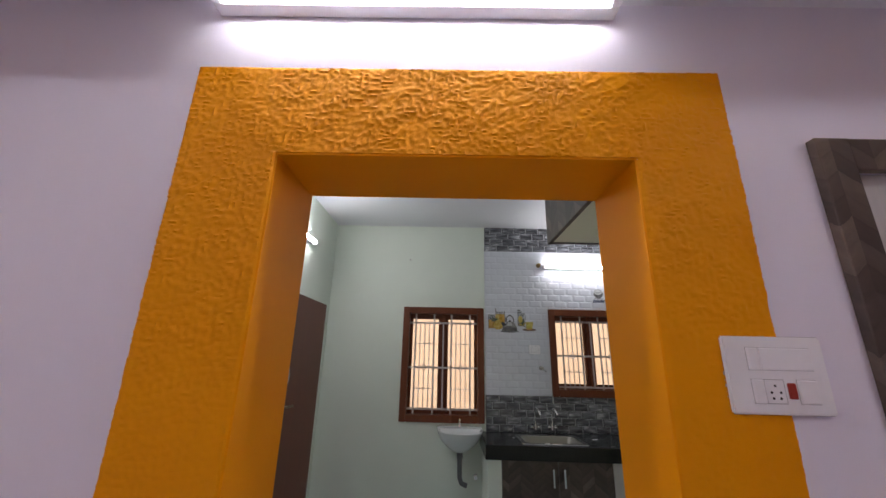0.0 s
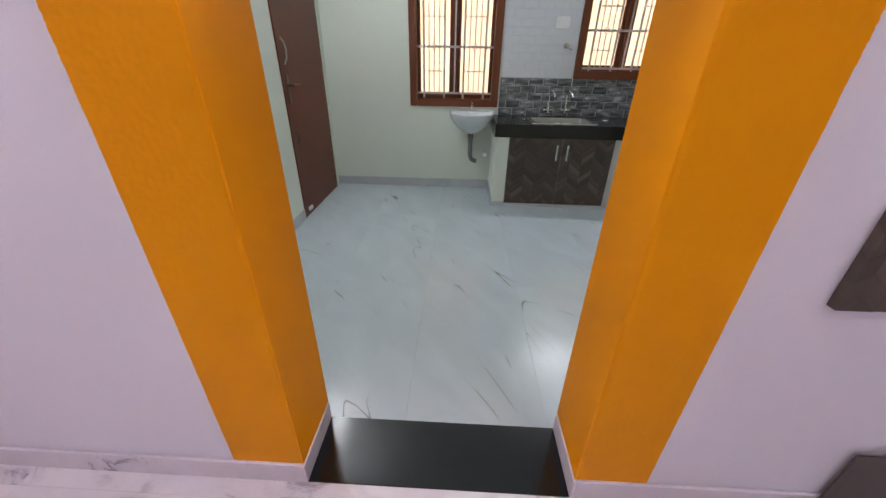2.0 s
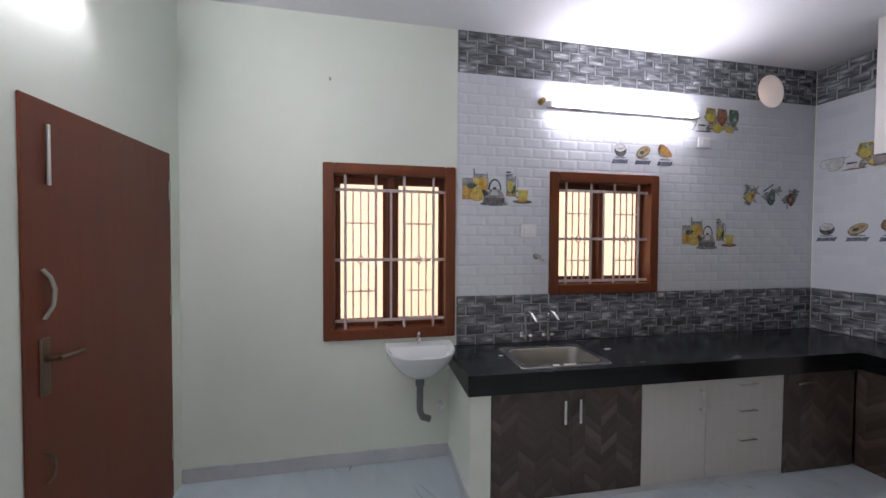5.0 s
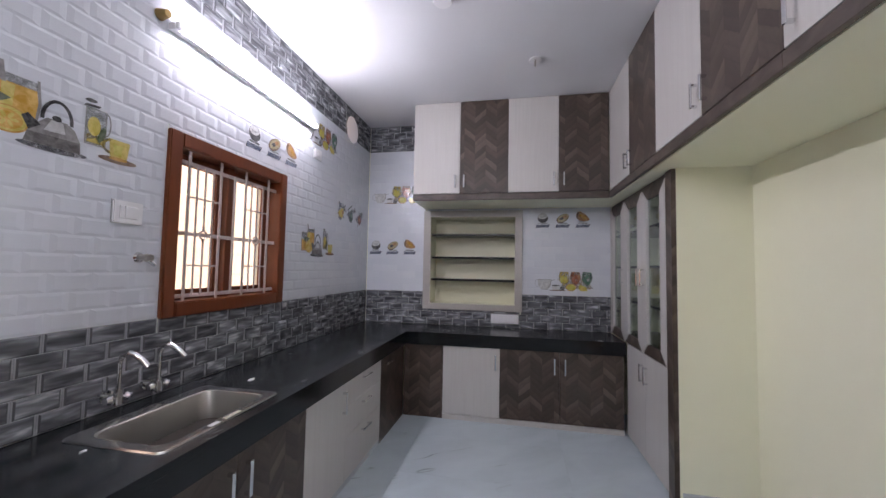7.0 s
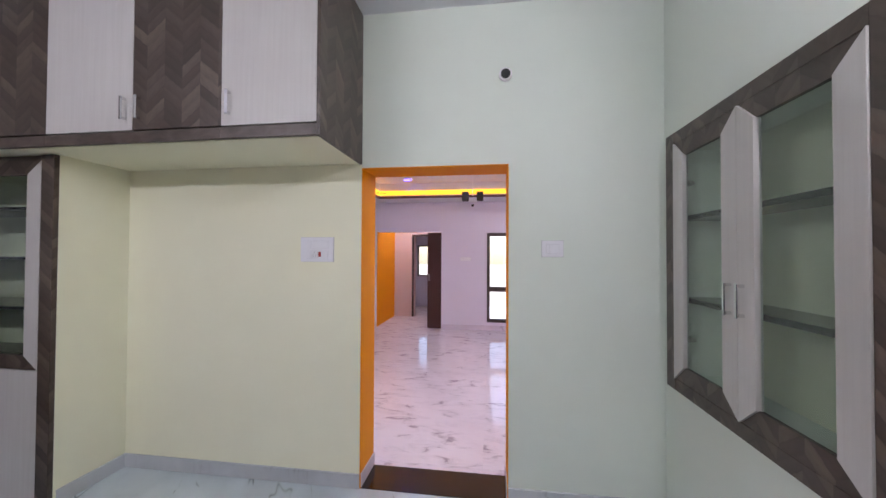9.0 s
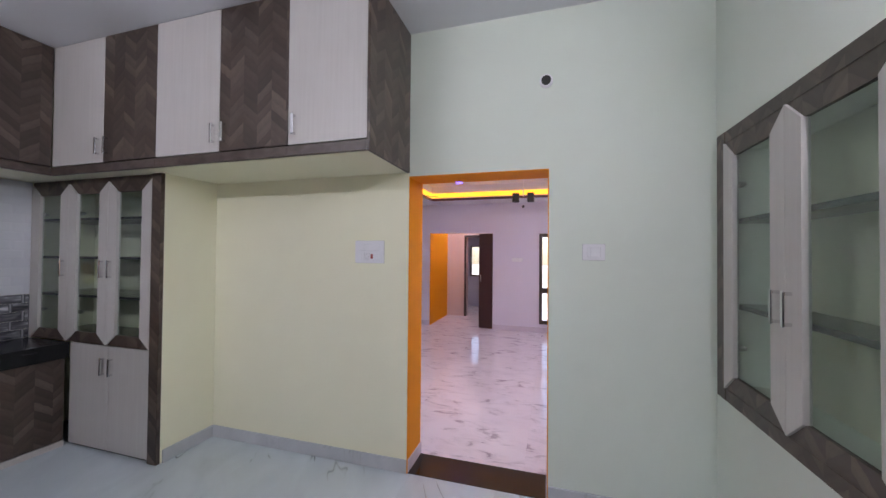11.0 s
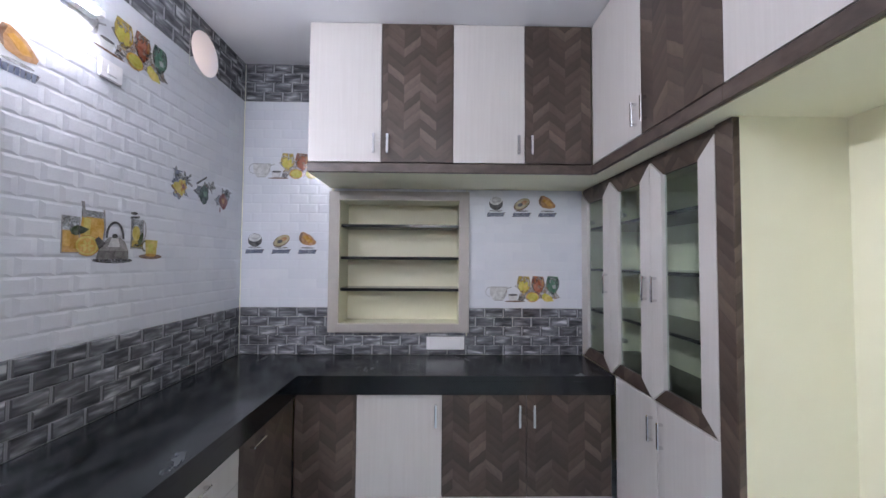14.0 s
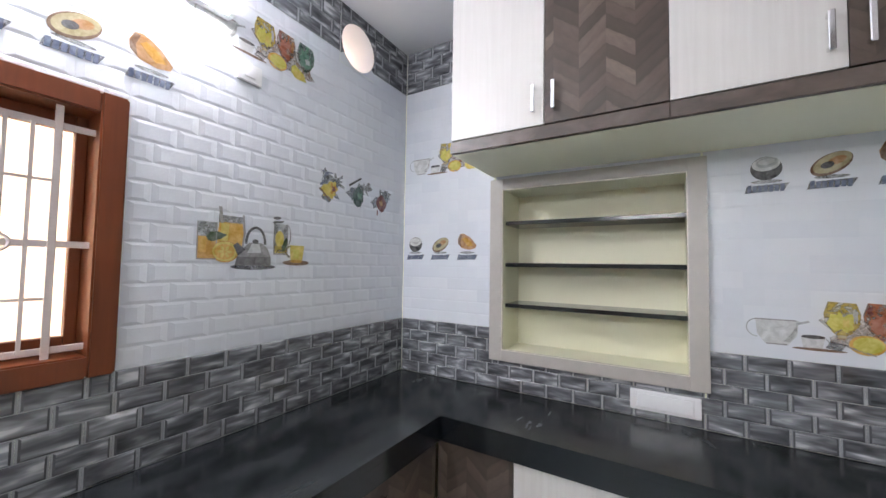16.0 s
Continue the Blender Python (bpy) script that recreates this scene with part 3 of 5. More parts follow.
# ---- tube lights ----
def tube_light(m, length, label, lamp):
    """A wall batten along local x, front to local -y."""
    t = thing("tube_light", m, label, "tube light", "wall tube lights")
    part("batten", boxed(0, length, -0.046, 0.0, -0.018, 0.018, bevel=0.004), PLASTIC, t, "white plastic batten")
    for x in (0.0, length - 0.03):
        part("end_cap", boxed(x, x + 0.03, -0.068, -0.044, -0.017, 0.017, bevel=0.004), PLASTIC, t)
    bm = bmesh.new()
    ends = [[bm.verts.new(p) for p in arc((x, -0.0505, 0), 0.0165, 80, 280, 14)] for x in (0.03, length - 0.03)]
    for k in range(14):
        bm.faces.new((ends[0][k], ends[0][k + 1], ends[1][k + 1], ends[1][k]))
    part("diffuser", bm, lamp, t, "glowing white rounded diffuser", True)
    return t


def at(x, y, z=0.0, turn=0.0):
    return Matrix.Translation((x, y, z)) @ Matrix.Rotation(radians(turn), 4, "Z")


tube_light(at(1.66, NORTH - 0.007, 2.665), 1.34, "white led tube light on the tiled wall", TUBE_GLOW)
tube_light(at(WEST, 3.36, 2.685, 90), 1.2, "white led tube light on the green wall above the brown door", TUBE_GLOW)
tube_light(at(-0.21, HALL, 2.615, 0), 1.2, "white led tube light on the hall wall above the orange doorway", TUBE_SOFT)


# ---- cabinets ----
def handle(m_parent, x, z0, z1, y=0.0, thick=0.009):
    """A D handle on local face y, upright."""
    bm = bmesh.new()
    box(bm, x - thick, x + thick, y - 0.032, y - 0.024, z0, z1, 0.003)
    box(bm, x - thick * 0.8, x + thick * 0.8, y - 0.026, y, z0 + 0.004, z0 + 0.018, 0.002)
    box(bm, x - thick * 0.8, x + thick * 0.8, y - 0.026, y, z1 - 0.018, z1 - 0.004, 0.002)
    return part("handle", bm, CHROME, m_parent, "brushed chrome bow handle")


def bar_handle(m_parent, x0, x1, z, y=0.0):
    bm = bmesh.new()
    box(bm, x0, x1, y - 0.030, y - 0.022, z - 0.007, z + 0.007, 0.003)
    box(bm, x0 + 0.006, x0 + 0.018, y - 0.024, y, z - 0.006, z + 0.006, 0.002)
    box(bm, x1 - 0.018, x1 - 0.006, y - 0.024, y, z - 0.006, z + 0.006, 0.002)
    return part("handle", bm, CHROME, m_parent, "brushed chrome bow handle")


def leaf(unit, x0, x1, z0, z1, mat, label, name="door"):
    return part(name, boxed(x0 + 0.0015, x1 - 0.0015, -0.019, 0.0, z0, z1, bevel=0.0015), mat, unit, label)


W_DOOR, D_DOOR = "pale woodgrain laminate door", "brown herringbone laminate door"


def base_unit(m, width, leaves, z0, z1, depth, label, handles=True):
    """A base cabinet; leaves: (x0, x1, material letter, handle x or None)."""
    u = thing("base_cabinet", m, label, "cabinet", "kitchen base cabinets")
    part("body", boxed(0.0, width, 0.001, depth, 0.0, z1, bevel=0.0), SHADOW_GAP, u, "dark carcass")
    for x0, x1, kind, hx in leaves:
        d = leaf(u, x0, x1, z0, z1, PALE if kind == "w" else HERRING, W_DOOR if kind == "w" else D_DOOR)
        if hx is not None:
            handle(d, hx, z1 - 0.21, z1 - 0.06, -0.019)
    return u


FRONT_TURN = -0.92
TOP_Z = COUNTER - 0.122


def north_front(x):
    """The slightly skew line of the base cabinets on the long side."""
    return 4.762 - 0.016 * (x - 0.92)


def north_unit(x0, x1):
    return at(x0, north_front(x0), 0, FRONT_TURN)


end_wall = bmesh.new()
slab(end_wall, [(0.905, north_front(0.905) - 0.018), (1.03, north_front(1.03) - 0.018), (1.03, NORTH), (0.905, NORTH)], 0.0, TOP_Z)
structure("wall_counter_end", end_wall, MINT, "short white plastered wall that carries the counter end", "wall")
base_unit(north_unit(1.034, 2.037), 1.003, [(0, 0.511, "d", 0.46), (0.511, 1.003, "d", 0.56)], 0.04, TOP_Z, 0.45, "brown herringbone base cabinet under the steel sink")
base_unit(north_unit(2.037, 2.515), 0.478, [(0, 0.478, "w", 0.43)], 0.04, TOP_Z, 0.45, "pale woodgrain base cabinet beside the sink cabinet")


def drawer_unit(m, width, z0, z1):
    u = thing("drawer_cabinet", m, "pale woodgrain cabinet with three drawers under the counter", "cabinet", "kitchen base cabinets")
    part("body", boxed(0.0, width, 0.001, 0.45, 0.0, z1), SHADOW_GAP, u, "dark carcass")
    cuts = (z0, z0 + 0.29, z0 + 0.49, z1)
    for a, b in zip(cuts, cuts[1:]):
        d = part("drawer", boxed(0.0015, width - 0.0015, -0.019, 0.0, a + 0.001, b - 0.001, bevel=0.0015), PALE, u, "pale woodgrain drawer front")
        bar_handle(d, width / 2 - 0.07, width / 2 + 0.07, b - 0.05, -0.019)
    return u


drawer_unit(north_unit(2.515, 3.14), 0.625, 0.04, TOP_Z)
corner = base_unit(north_unit(3.14, 3.79), 0.62, [(0, 0.62, "d", None)], 0.005, TOP_Z, 0.40, "brown herringbone corner cabinet under the counter")
bar_handle([c for c in corner.children if c.name.startswith("door")][0], 0.09, 0.22, TOP_Z - 0.07, -0.019)
EFACE = 3.80
base_unit(at(EFACE, 4.70, 0, -90), 0.402, [(0, 0.402, "d", None)], 0.0, TOP_Z, 0.45, "brown herringbone panel closing the counter corner")
base_unit(at(EFACE, 4.298, 0, -90), 0.556, [(0, 0.556, "w", 0.515)], 0.05, TOP_Z, 0.45, "pale woodgrain base cabinet below the shelf niche")
base_unit(at(EFACE, 3.742, 0, -90), 1.113, [(0, 0.552, "d", 0.505), (0.552, 1.113, "d", 0.60)], 0.05, TOP_Z, 0.45, "brown herringbone double door base cabinet")
pl = bmesh.new()
slab(pl, [(1.034, north_front(1.034) - 0.016), (3.14, north_front(3.14) - 0.016), (3.14, north_front(3.14) + 0.0), (1.034, north_front(1.034) + 0.0)], 0.0, 0.036)
structure("plinth_sink_side", pl, SKIRT, "pale marble strip under the base cabinets", "plinth")
structure("plinth", boxed(EFACE - 0.025, EFACE, 2.63, 4.298, 0.0, 0.046), PALE, "pale strip under the base cabinet doors", "plinth")

# ---- counter ----
SINK = (1.27, 1.83, 4.80, 5.17)


def counter_front(x):
    return north_front(x) - 0.042


def counter():
    """Granite slabs with a deep built-up front edge."""
    f = counter_front
    west, inner, wall = 0.885, 3.762, NORTH - 0.004
    a, b, c, d = SINK
    top, rim, e = COUNTER, 0.035, 0.035
    w = thing("worktop", Matrix.Identity(4), "black polished granite worktop round two sides of the kitchen", "worktop")
    long_slab = bmesh.new()
    for o in ([(west, f(west)), (a, f(a)), (a, wall), (west, wall)], [(a, f(a)), (b, f(b)), (b, c), (a, c)],
              [(a, d), (b, d), (b, wall), (a, wall)], [(b, f(b)), (inner, f(inner)), (inner, wall), (b, wall)]):
        slab(long_slab, o, top - rim, top)
    bmesh.ops.remove_doubles(long_slab, verts=long_slab.verts, dist=1e-5)
    part("slab", long_slab, GRANITE, w)
    part("slab", slab(bmesh.new(), [(inner, 2.615), (EAST - 0.004, 2.615), (EAST - 0.004, wall), (inner, wall)], top - rim, top), GRANITE, w)
    for o in ([(west, f(west)), (inner, f(inner)), (inner, f(inner) + e), (west, f(west) + e)], [(west, f(west) + e), (west + e, f(west) + e), (west + e, wall), (west, wall)],
              [(inner, 2.615), (inner + e, 2.615), (inner + e, f(inner) + e), (inner, f(inner) + e)]):
        part("front_edge", slab(bmesh.new(), o, top - 0.122, top - rim - 0.0005), GRANITE, w)


counter()


# ---- sink and taps ----
def loop(x0, x1, y0, y1, r, z, n=5):
    """Rounded rectangle as points."""
    out = []
    for cx, cy, a0 in ((x1 - r, y1 - r, 0), (x0 + r, y1 - r, 90), (x0 + r, y0 + r, 180), (x1 - r, y0 + r, 270)):
        for k in range(n + 1):
            a = radians(a0 + 90 * k / n)
            out.append(Vector((cx + r * math.cos(a), cy + r * math.sin(a), z)))
    return out


def lofted(bm, loops, close=True):
    rings = [[bm.verts.new(p) for p in lp] for lp in loops]
    for a, b in zip(rings, rings[1:]):
        n = len(a)
        for k in range(n):
            bm.faces.new((a[k], a[(k + 1) % n], b[(k + 1) % n], b[k]))
    if close:
        bm.faces.new(rings[-1])
    return bm


def sink():
    s = thing("kitchen_sink", Matrix.Translation((0, 0, 0)), "stainless steel drop-in sink set in the black worktop", "sink")
    x0, x1, y0, y1 = 1.235, 1.865, 4.775, 5.215
    z = COUNTER
    bm = bmesh.new()
    lofted(bm, [loop(x0, x1, y0, y1, 0.03, z + 0.001), loop(x0 + 0.004, x1 - 0.004, y0 + 0.004, y1 - 0.004, 0.028, z + 0.007),
                loop(x0 + 0.03, x1 - 0.03, y0 + 0.03, y1 - 0.05, 0.05, z + 0.008), loop(x0 + 0.044, x1 - 0.044, y0 + 0.04, y1 - 0.06, 0.058, z + 0.006)], False)
    part("rim", bm, RIM_STEEL, s, "flat bright steel rim", True)
    bm = bmesh.new()
    lofted(bm, [loop(x0 + 0.043, x1 - 0.043, y0 + 0.039, y1 - 0.059, 0.058, z + 0.005), loop(x0 + 0.05, x1 - 0.05, y0 + 0.045, y1 - 0.065, 0.06, z + 0.002),
                loop(x0 + 0.058, x1 - 0.058, y0 + 0.052, y1 - 0.072, 0.06, z - 0.02),
                loop(x0 + 0.075, x1 - 0.075, y0 + 0.07, y1 - 0.09, 0.06, z - 0.17), loop(x0 + 0.10, x1 - 0.10, y0 + 0.095, y1 - 0.115, 0.05, z - 0.19)])
    part("bowl", bm, STEEL, s, "brushed steel bowl", True)
    bm = bmesh.new()
    rod(bm, (1.55, 4.99, z - 0.195), (1.55, 4.99, z - 0.186), 0.045, 20)
    part("drain", bm, CHROME, s, "round chrome drain", True)
    part("sticker", boxed(1.45, 1.495, y0 + 0.006, y0 + 0.026, z + 0.0076, z + 0.0090), PLASTIC, s, "small white paper sticker")
    part("sticker", boxed(1.525, 1.61, y0 + 0.006, y0 + 0.026, z + 0.0076, z + 0.0090), EDGE_TAPE, s, "tan paper label on the rim")
    return s


sink()


def wall_tap(x):
    """A chrome wall mixer: two round knobs, an upright riser and a thick swung spout."""
    t = thing("wall_tap", at(x, NORTH - 0.012, 0.897), "chrome wall tap with two knobs and a swan-neck spout", "tap", "sink taps")
    bm = bmesh.new()
    rod(bm, (0, 0.004, 0), (0, -0.012, 0), 0.028, 16)
    rod(bm, (0, -0.010, 0), (0, -0.07, 0), 0.014, 12)
    rod(bm, (0, -0.07, -0.026), (0, -0.07, 0.022), 0.018, 14)
    part("valve", bm, CHROME, t, "", True)
    bm = bmesh.new()
    rod(bm, (0, -0.07, 0.02), (0, -0.07, 0.035), 0.0145, 12)
    pipe(bm, [(0, -0.07, 0.03), (0, -0.07, 0.145), (0.002, -0.075, 0.168), (0.007, -0.090, 0.182), (0.013, -0.106, 0.186)], 0.009, 10)
    part("riser", bm, CHROME, t, "", True)
    bm = bmesh.new()
    pipe(bm, [(0.011, -0.102, 0.186), (0.018, -0.122, 0.182), (0.028, -0.150, 0.158), (0.036, -0.174, 0.130)], 0.0135, 12)
    part("spout", bm, CHROME, t, "thick bright spout", True)
    for k in (-1, 1):
        bm = bmesh.new()
        rod(bm, (0.012 * k, -0.07, 0), (0.026 * k, -0.07, 0), 0.010, 10)
        rod(bm, (0.024 * k, -0.07, 0), (0.034 * k, -0.07, 0), 0.016, 14, 0.021)
        rod(bm, (0.034 * k, -0.07, 0), (0.050 * k, -0.07, 0), 0.021, 14, 0.015)
        part("knob", bm, CHROME, t, "", True)
    return t


wall_tap(1.475)
wall_tap(1.655)


# ---- wash basin ----
def basin():
    b = thing("wash_basin", at(0.668, NORTH, 0.0), "small white ceramic wall basin under the larger window", "wash basin")
    n = 26

    def ring(w, front, back, z):
        """D-shaped plan: flat to the wall, full at the sides, bowed to the front."""
        out = []
        for k in range(n):
            a = math.pi * k / (n - 1)
            c = math.cos(a)
            out.append(Vector((w * math.copysign(abs(c) ** 0.75, c), -(back + (front - back) * math.sin(a) ** 0.62), z)))
        return out
    z = 0.872
    bm = bmesh.new()
    lofted(bm, [ring(0.050, 0.155, 0.0, z - 0.225), ring(0.10, 0.205, 0.0, z - 0.205), ring(0.152, 0.265, 0.0, z - 0.165), ring(0.196, 0.325, 0.0, z - 0.115), ring(0.224, 0.366, 0.0, z - 0.068),
                ring(0.238, 0.388, 0.0, z - 0.035), ring(0.244, 0.396, 0.0, z - 0.010), ring(0.238, 0.390, 0.002, z), ring(0.222, 0.372, 0.115, z - 0.003), ring(0.208, 0.356, 0.128, z - 0.022),
                ring(0.17, 0.315, 0.14, z - 0.08), ring(0.11, 0.26, 0.155, z - 0.12), ring(0.03, 0.20, 0.175, z - 0.13)])
    part("bowl", bm, CERAMIC, b, "", True)
    bm = bmesh.new()
    rod(bm, (0, -0.045, z - 0.004), (0, -0.045, z + 0.055), 0.015, 12)
    pipe(bm, [(0, -0.045, z + 0.05), (0, -0.075, z + 0.058), (0, -0.115, z + 0.045)], 0.010)
    rod(bm, (0, -0.045, z + 0.055), (0, -0.045, z + 0.085), 0.018, 12, 0.013)
    part("tap", bm, CHROME, b, "short chrome pillar tap", True)
    bm = bmesh.new()
    pipe(bm, [(0, -0.12, z - 0.20), (0, -0.12, z - 0.46), (0.02, -0.115, z - 0.51), (0.07, -0.10, z - 0.535)], 0.024, 12)
    rod(bm, (0, -0.12, z - 0.28), (0, -0.12, z - 0.20), 0.032, 12)
    part("waste_pipe", bm, PIPE, b, "grey plastic waste pipe", True)
    return b


basin()
angle_valve = thing("angle_valve", at(0.838, NORTH, 0.40), "small chrome angle valve on the wall below the basin", "valve")
bm = bmesh.new()
rod(bm, (0, 0, 0), (0, -0.008, 0), 0.022, 14)
rod(bm, (0, 0, 0), (0, -0.05, 0), 0.010, 10)
part("stem", bm, CHROME, angle_valve, "", True)
part("knob", rod(bmesh.new(), (0, -0.05, 0), (0.0, -0.07, 0), 0.018, 12), CHROME, angle_valve, "", True)
stub = thing("water_tap_stub", at(1.585, NORTH - 0.010, 1.495), "short chrome stop tap on the tiled wall", "tap")
part("flange", rod(bmesh.new(), (0, 0, 0), (0, -0.010, 0), 0.026, 20, 0.020), CHROME, stub, "", True)
part("body", rod(bmesh.new(), (0, -0.008, 0), (0, -0.05, 0), 0.013, 14), DULL_METAL, stub, "", True)
bm = bmesh.new()
rod(bm, (0, -0.045, 0), (0, -0.070, 0), 0.019, 16, 0.015)
box(bm, -0.030, 0.006, -0.068, -0.056, -0.006, 0.008, 0.003)
part("knob", bm, DULL_METAL, stub, "round metal knob with a short lever", True)
bm = bmesh.new()
pipe(bm, [(0, -0.03, 0.0), (0.012, -0.034, -0.014), (0.034, -0.036, -0.024), (0.046, -0.036, -0.036)], 0.008, 8)
part("outlet", bm, CHROME, stub, "", True)


# ---- loft cabinets ----
def loft_unit(m, leaves, label, end=None):
    """leaves: (x0, x1, letter, handle x)."""
    u = thing("loft_cabinet", m, label, "cabinet", "loft cabinets")
    width = leaves[-1][1]
    part("body", boxed(0.0, width, 0.001, 0.50, 2.207, CEIL - 0.004), SHADOW_GAP, u, "dark carcass")
    for x0, x1, kind, hx in leaves:
        d = leaf(u, x0, x1, 2.227, CEIL - 0.006, PALE if kind == "w" else HERRING, W_DOOR if kind == "w" else D_DOOR)
        handle(d, hx, 2.28, 2.41, -0.019)
    part("pelmet", boxed(0.0, width, -0.024, 0.0005, 2.158, 2.219, bevel=0.002), EDGE_BROWN, u, "brown laminate strip below the doors")
    if end is not None:
        part("side_panel", boxed(end, end + 0.018, -0.024, 0.585, 2.155, CEIL - 0.004, bevel=0.001), HERRING, u, "brown herringbone end panel")
    return u


EL, SL = 3.785, 2.728
loft_unit(at(EL, 4.64, 0, -90), [(0, 0.48, "w", 0.435), (0.48, 0.96, "d", 0.525)], "pale and brown two door loft cabinet over the niche")
loft_unit(at(EL, 3.68, 0, -90), [(0, 0.478, "w", 0.433), (0.478, 0.931, "d", 0.523)], "pale and brown two door loft cabinet in the corner")
loft_unit(at(3.765, SL, 0, 180), [(0, 0.575, "w", 0.53), (0.575, 1.106, "d", 0.62)], "pale and brown two door loft cabinet over the glazed cabinet")
loft_unit(at(2.659, SL, 0, 180), [(0, 0.565, "w", 0.52), (0.565, 1.102, "d", 0.61)], "pale and brown two door loft cabinet over the nook")
loft_unit(at(1.557, SL, 0, 180), [(0, 0.54, "w", 0.05)], "pale single door loft cabinet with a brown end panel", 0.540)


# ---- glazed cabinets ----
def glazed_door(u, x0, x1, z0, z1, hx, hz, stile=0.1):
    """Pale stiles cut to a point, brown rails, glass."""
    d = part("door", boxed(x0 + 0.03, x1 - 0.03, -0.012, -0.008, z0 + 0.05, z1 - 0.05), GLASS, u, "clear glass door with pale pointed stiles")
    d.visible_shadow = False
    cut = 0.085
    st = stile
    for a, b, flip in ((x0 + 0.001, x0 + st, False), (x1 - st, x1 - 0.001, True)):
        out = [(a, z0), (b, z0 + cut), (b, z1 - cut), (a, z1)] if not flip else [(a, z0 + cut), (b, z0), (b, z1), (a, z1 - cut)]
        part("stile", prism(bmesh.new(), out, -0.032, 0.0), PALE, d, "pale woodgrain stile cut to a point")
    part("rail", prism(bmesh.new(), [(x0 + 0.001, z1), (x0 + st, z1 - cut), (x1 - st, z1 - cut), (x1 - 0.001, z1)], -0.020, 0.0), HERRING, d, "brown laminate rail")
    part("rail", prism(bmesh.new(), [(x0 + 0.001, z0), (x1 - 0.001, z0), (x1 - st, z0 + cut), (x0 + st, z0 + cut)], -0.020, 0.0), HERRING, d, "brown laminate rail")
    if hx is not None:
        handle(d, hx, hz, hz + 0.14, -0.032)
        side = x0 + st + 0.012 if hx > (x0 + x1) / 2 else x1 - st - 0.012
        for z in (z0 + 0.24, z1 - 0.24):
            hinge = rod(bmesh.new(), (side, -0.006, z), (side, 0.010, z), 0.016, 12)
            box(hinge, side - 0.020, side + 0.020, 0.008, 0.022, z - 0.010, z + 0.010, 0.003)
            part("hinge", hinge, DULL_METAL, d, "small metal cup hinge", True)
    return d


GC_Y = 2.585
gc = thing("glazed_cabinet", at(4.315, GC_Y, 0, 180), "tall cabinet with three glass doors, pale stiles and brown frame", "cabinet")
GW = 4.315 - 2.783
back = bmesh.new()
box(back, 0.0, 1.452, 0.44, 0.455, 0.86, 2.157)
part("back", back, CREAM, gc, "cream painted back")
for z in (1.19, 1.505, 1.825):
    part("shelf", boxed(0.0, 1.452, 0.03, 0.44, z, z + 0.02, bevel=0.002), SHELF_GLASS, gc, "dark polished stone shelf")
part("bottom", boxed(0.0, 1.452, 0.0, 0.44, 0.83, 0.86), SHELF_GLASS, gc, "dark polished stone bottom")
part("frame_stile", boxed(1.44, GW, -0.03, 0.0, 0.0, 2.155, bevel=0.002), HERRING, gc, "brown herringbone frame board")
part("frame_rail", boxed(0.0, 1.44, -0.008, 0.012, 2.095, 2.156), HERRING, gc, "brown laminate top board")
part("filler", boxed(0.0, 0.04, -0.02, 0.0, 0.84, 2.095), PALE, gc, "pale filler strip")
dw = (1.44 - 0.04) / 3
for i, hx in enumerate((0.04 + dw - 0.045, 0.04 + 2 * dw - 0.045, 0.04 + 2 * dw + 0.045)):
    glazed_door(gc, 0.04 + dw * i, 0.04 + dw * (i + 1), 0.835, 2.118, hx, 1.36)
lower = [(0.545, 0.99, 0.945), (0.99, 1.437, 1.035)]
part("body", boxed(0.545, 1.452, 0.001, 0.44, 0.0, 0.828), SHADOW_GAP, gc, "dark carcass")
for a, b, hx in lower:
    d = leaf(gc, a, b, 0.02, 0.826, PALE, W_DOOR)
    handle(d, hx, 0.60, 0.74, -0.019)

wc = thing("glazed_wall_cabinet", at(WEST, 2.215, 0, 90), "recessed wall cabinet with two glass doors and brown frame", "cabinet")
WW, Z0, Z1 = 1.25, 0.81, 2.235
bm = bmesh.new()
box(bm, 0.0, 0.095, -0.026, 0.0, Z0, Z1, 0.002)
part("frame_board", bm, HERRING, wc, "brown herringbone frame board")
part("frame_board", boxed(WW - 0.095, WW, -0.026, 0.0, Z0, Z1, bevel=0.002), HERRING, wc, "brown herringbone frame board")
part("frame_board", boxed(0.095, WW - 0.095, -0.024, 0.0, Z1 - 0.065, Z1, bevel=0.002), HERRING, wc, "brown herringbone frame board")
part("frame_board", boxed(0.095, WW - 0.095, -0.024, 0.0, Z0, Z0 + 0.065, bevel=0.002), HERRING, wc, "brown herringbone frame board")
wl = (WW - 0.19) / 2
for i, hx in enumerate((0.095 + wl - 0.04, 0.095 + wl + 0.04)):
    dd = glazed_door(wc, 0.095 + wl * i, 0.095 + wl * (i + 1), Z0 + 0.065, Z1 - 0.065, hx, 1.30, 0.10)
lin = bmesh.new()
box(lin, 0.08, 1.21, 0.2305, 0.242, 0.88, 2.15)
part("back", lin, CREAM, wc, "cream painted back of the niche")
for z in (1.30, 1.74):
    part("shelf", boxed(0.108, 1.182, 0.012, 0.229, z, z + 0.025, bevel=0.002), SHELF_GLASS, wc, "dark polished stone shelf")

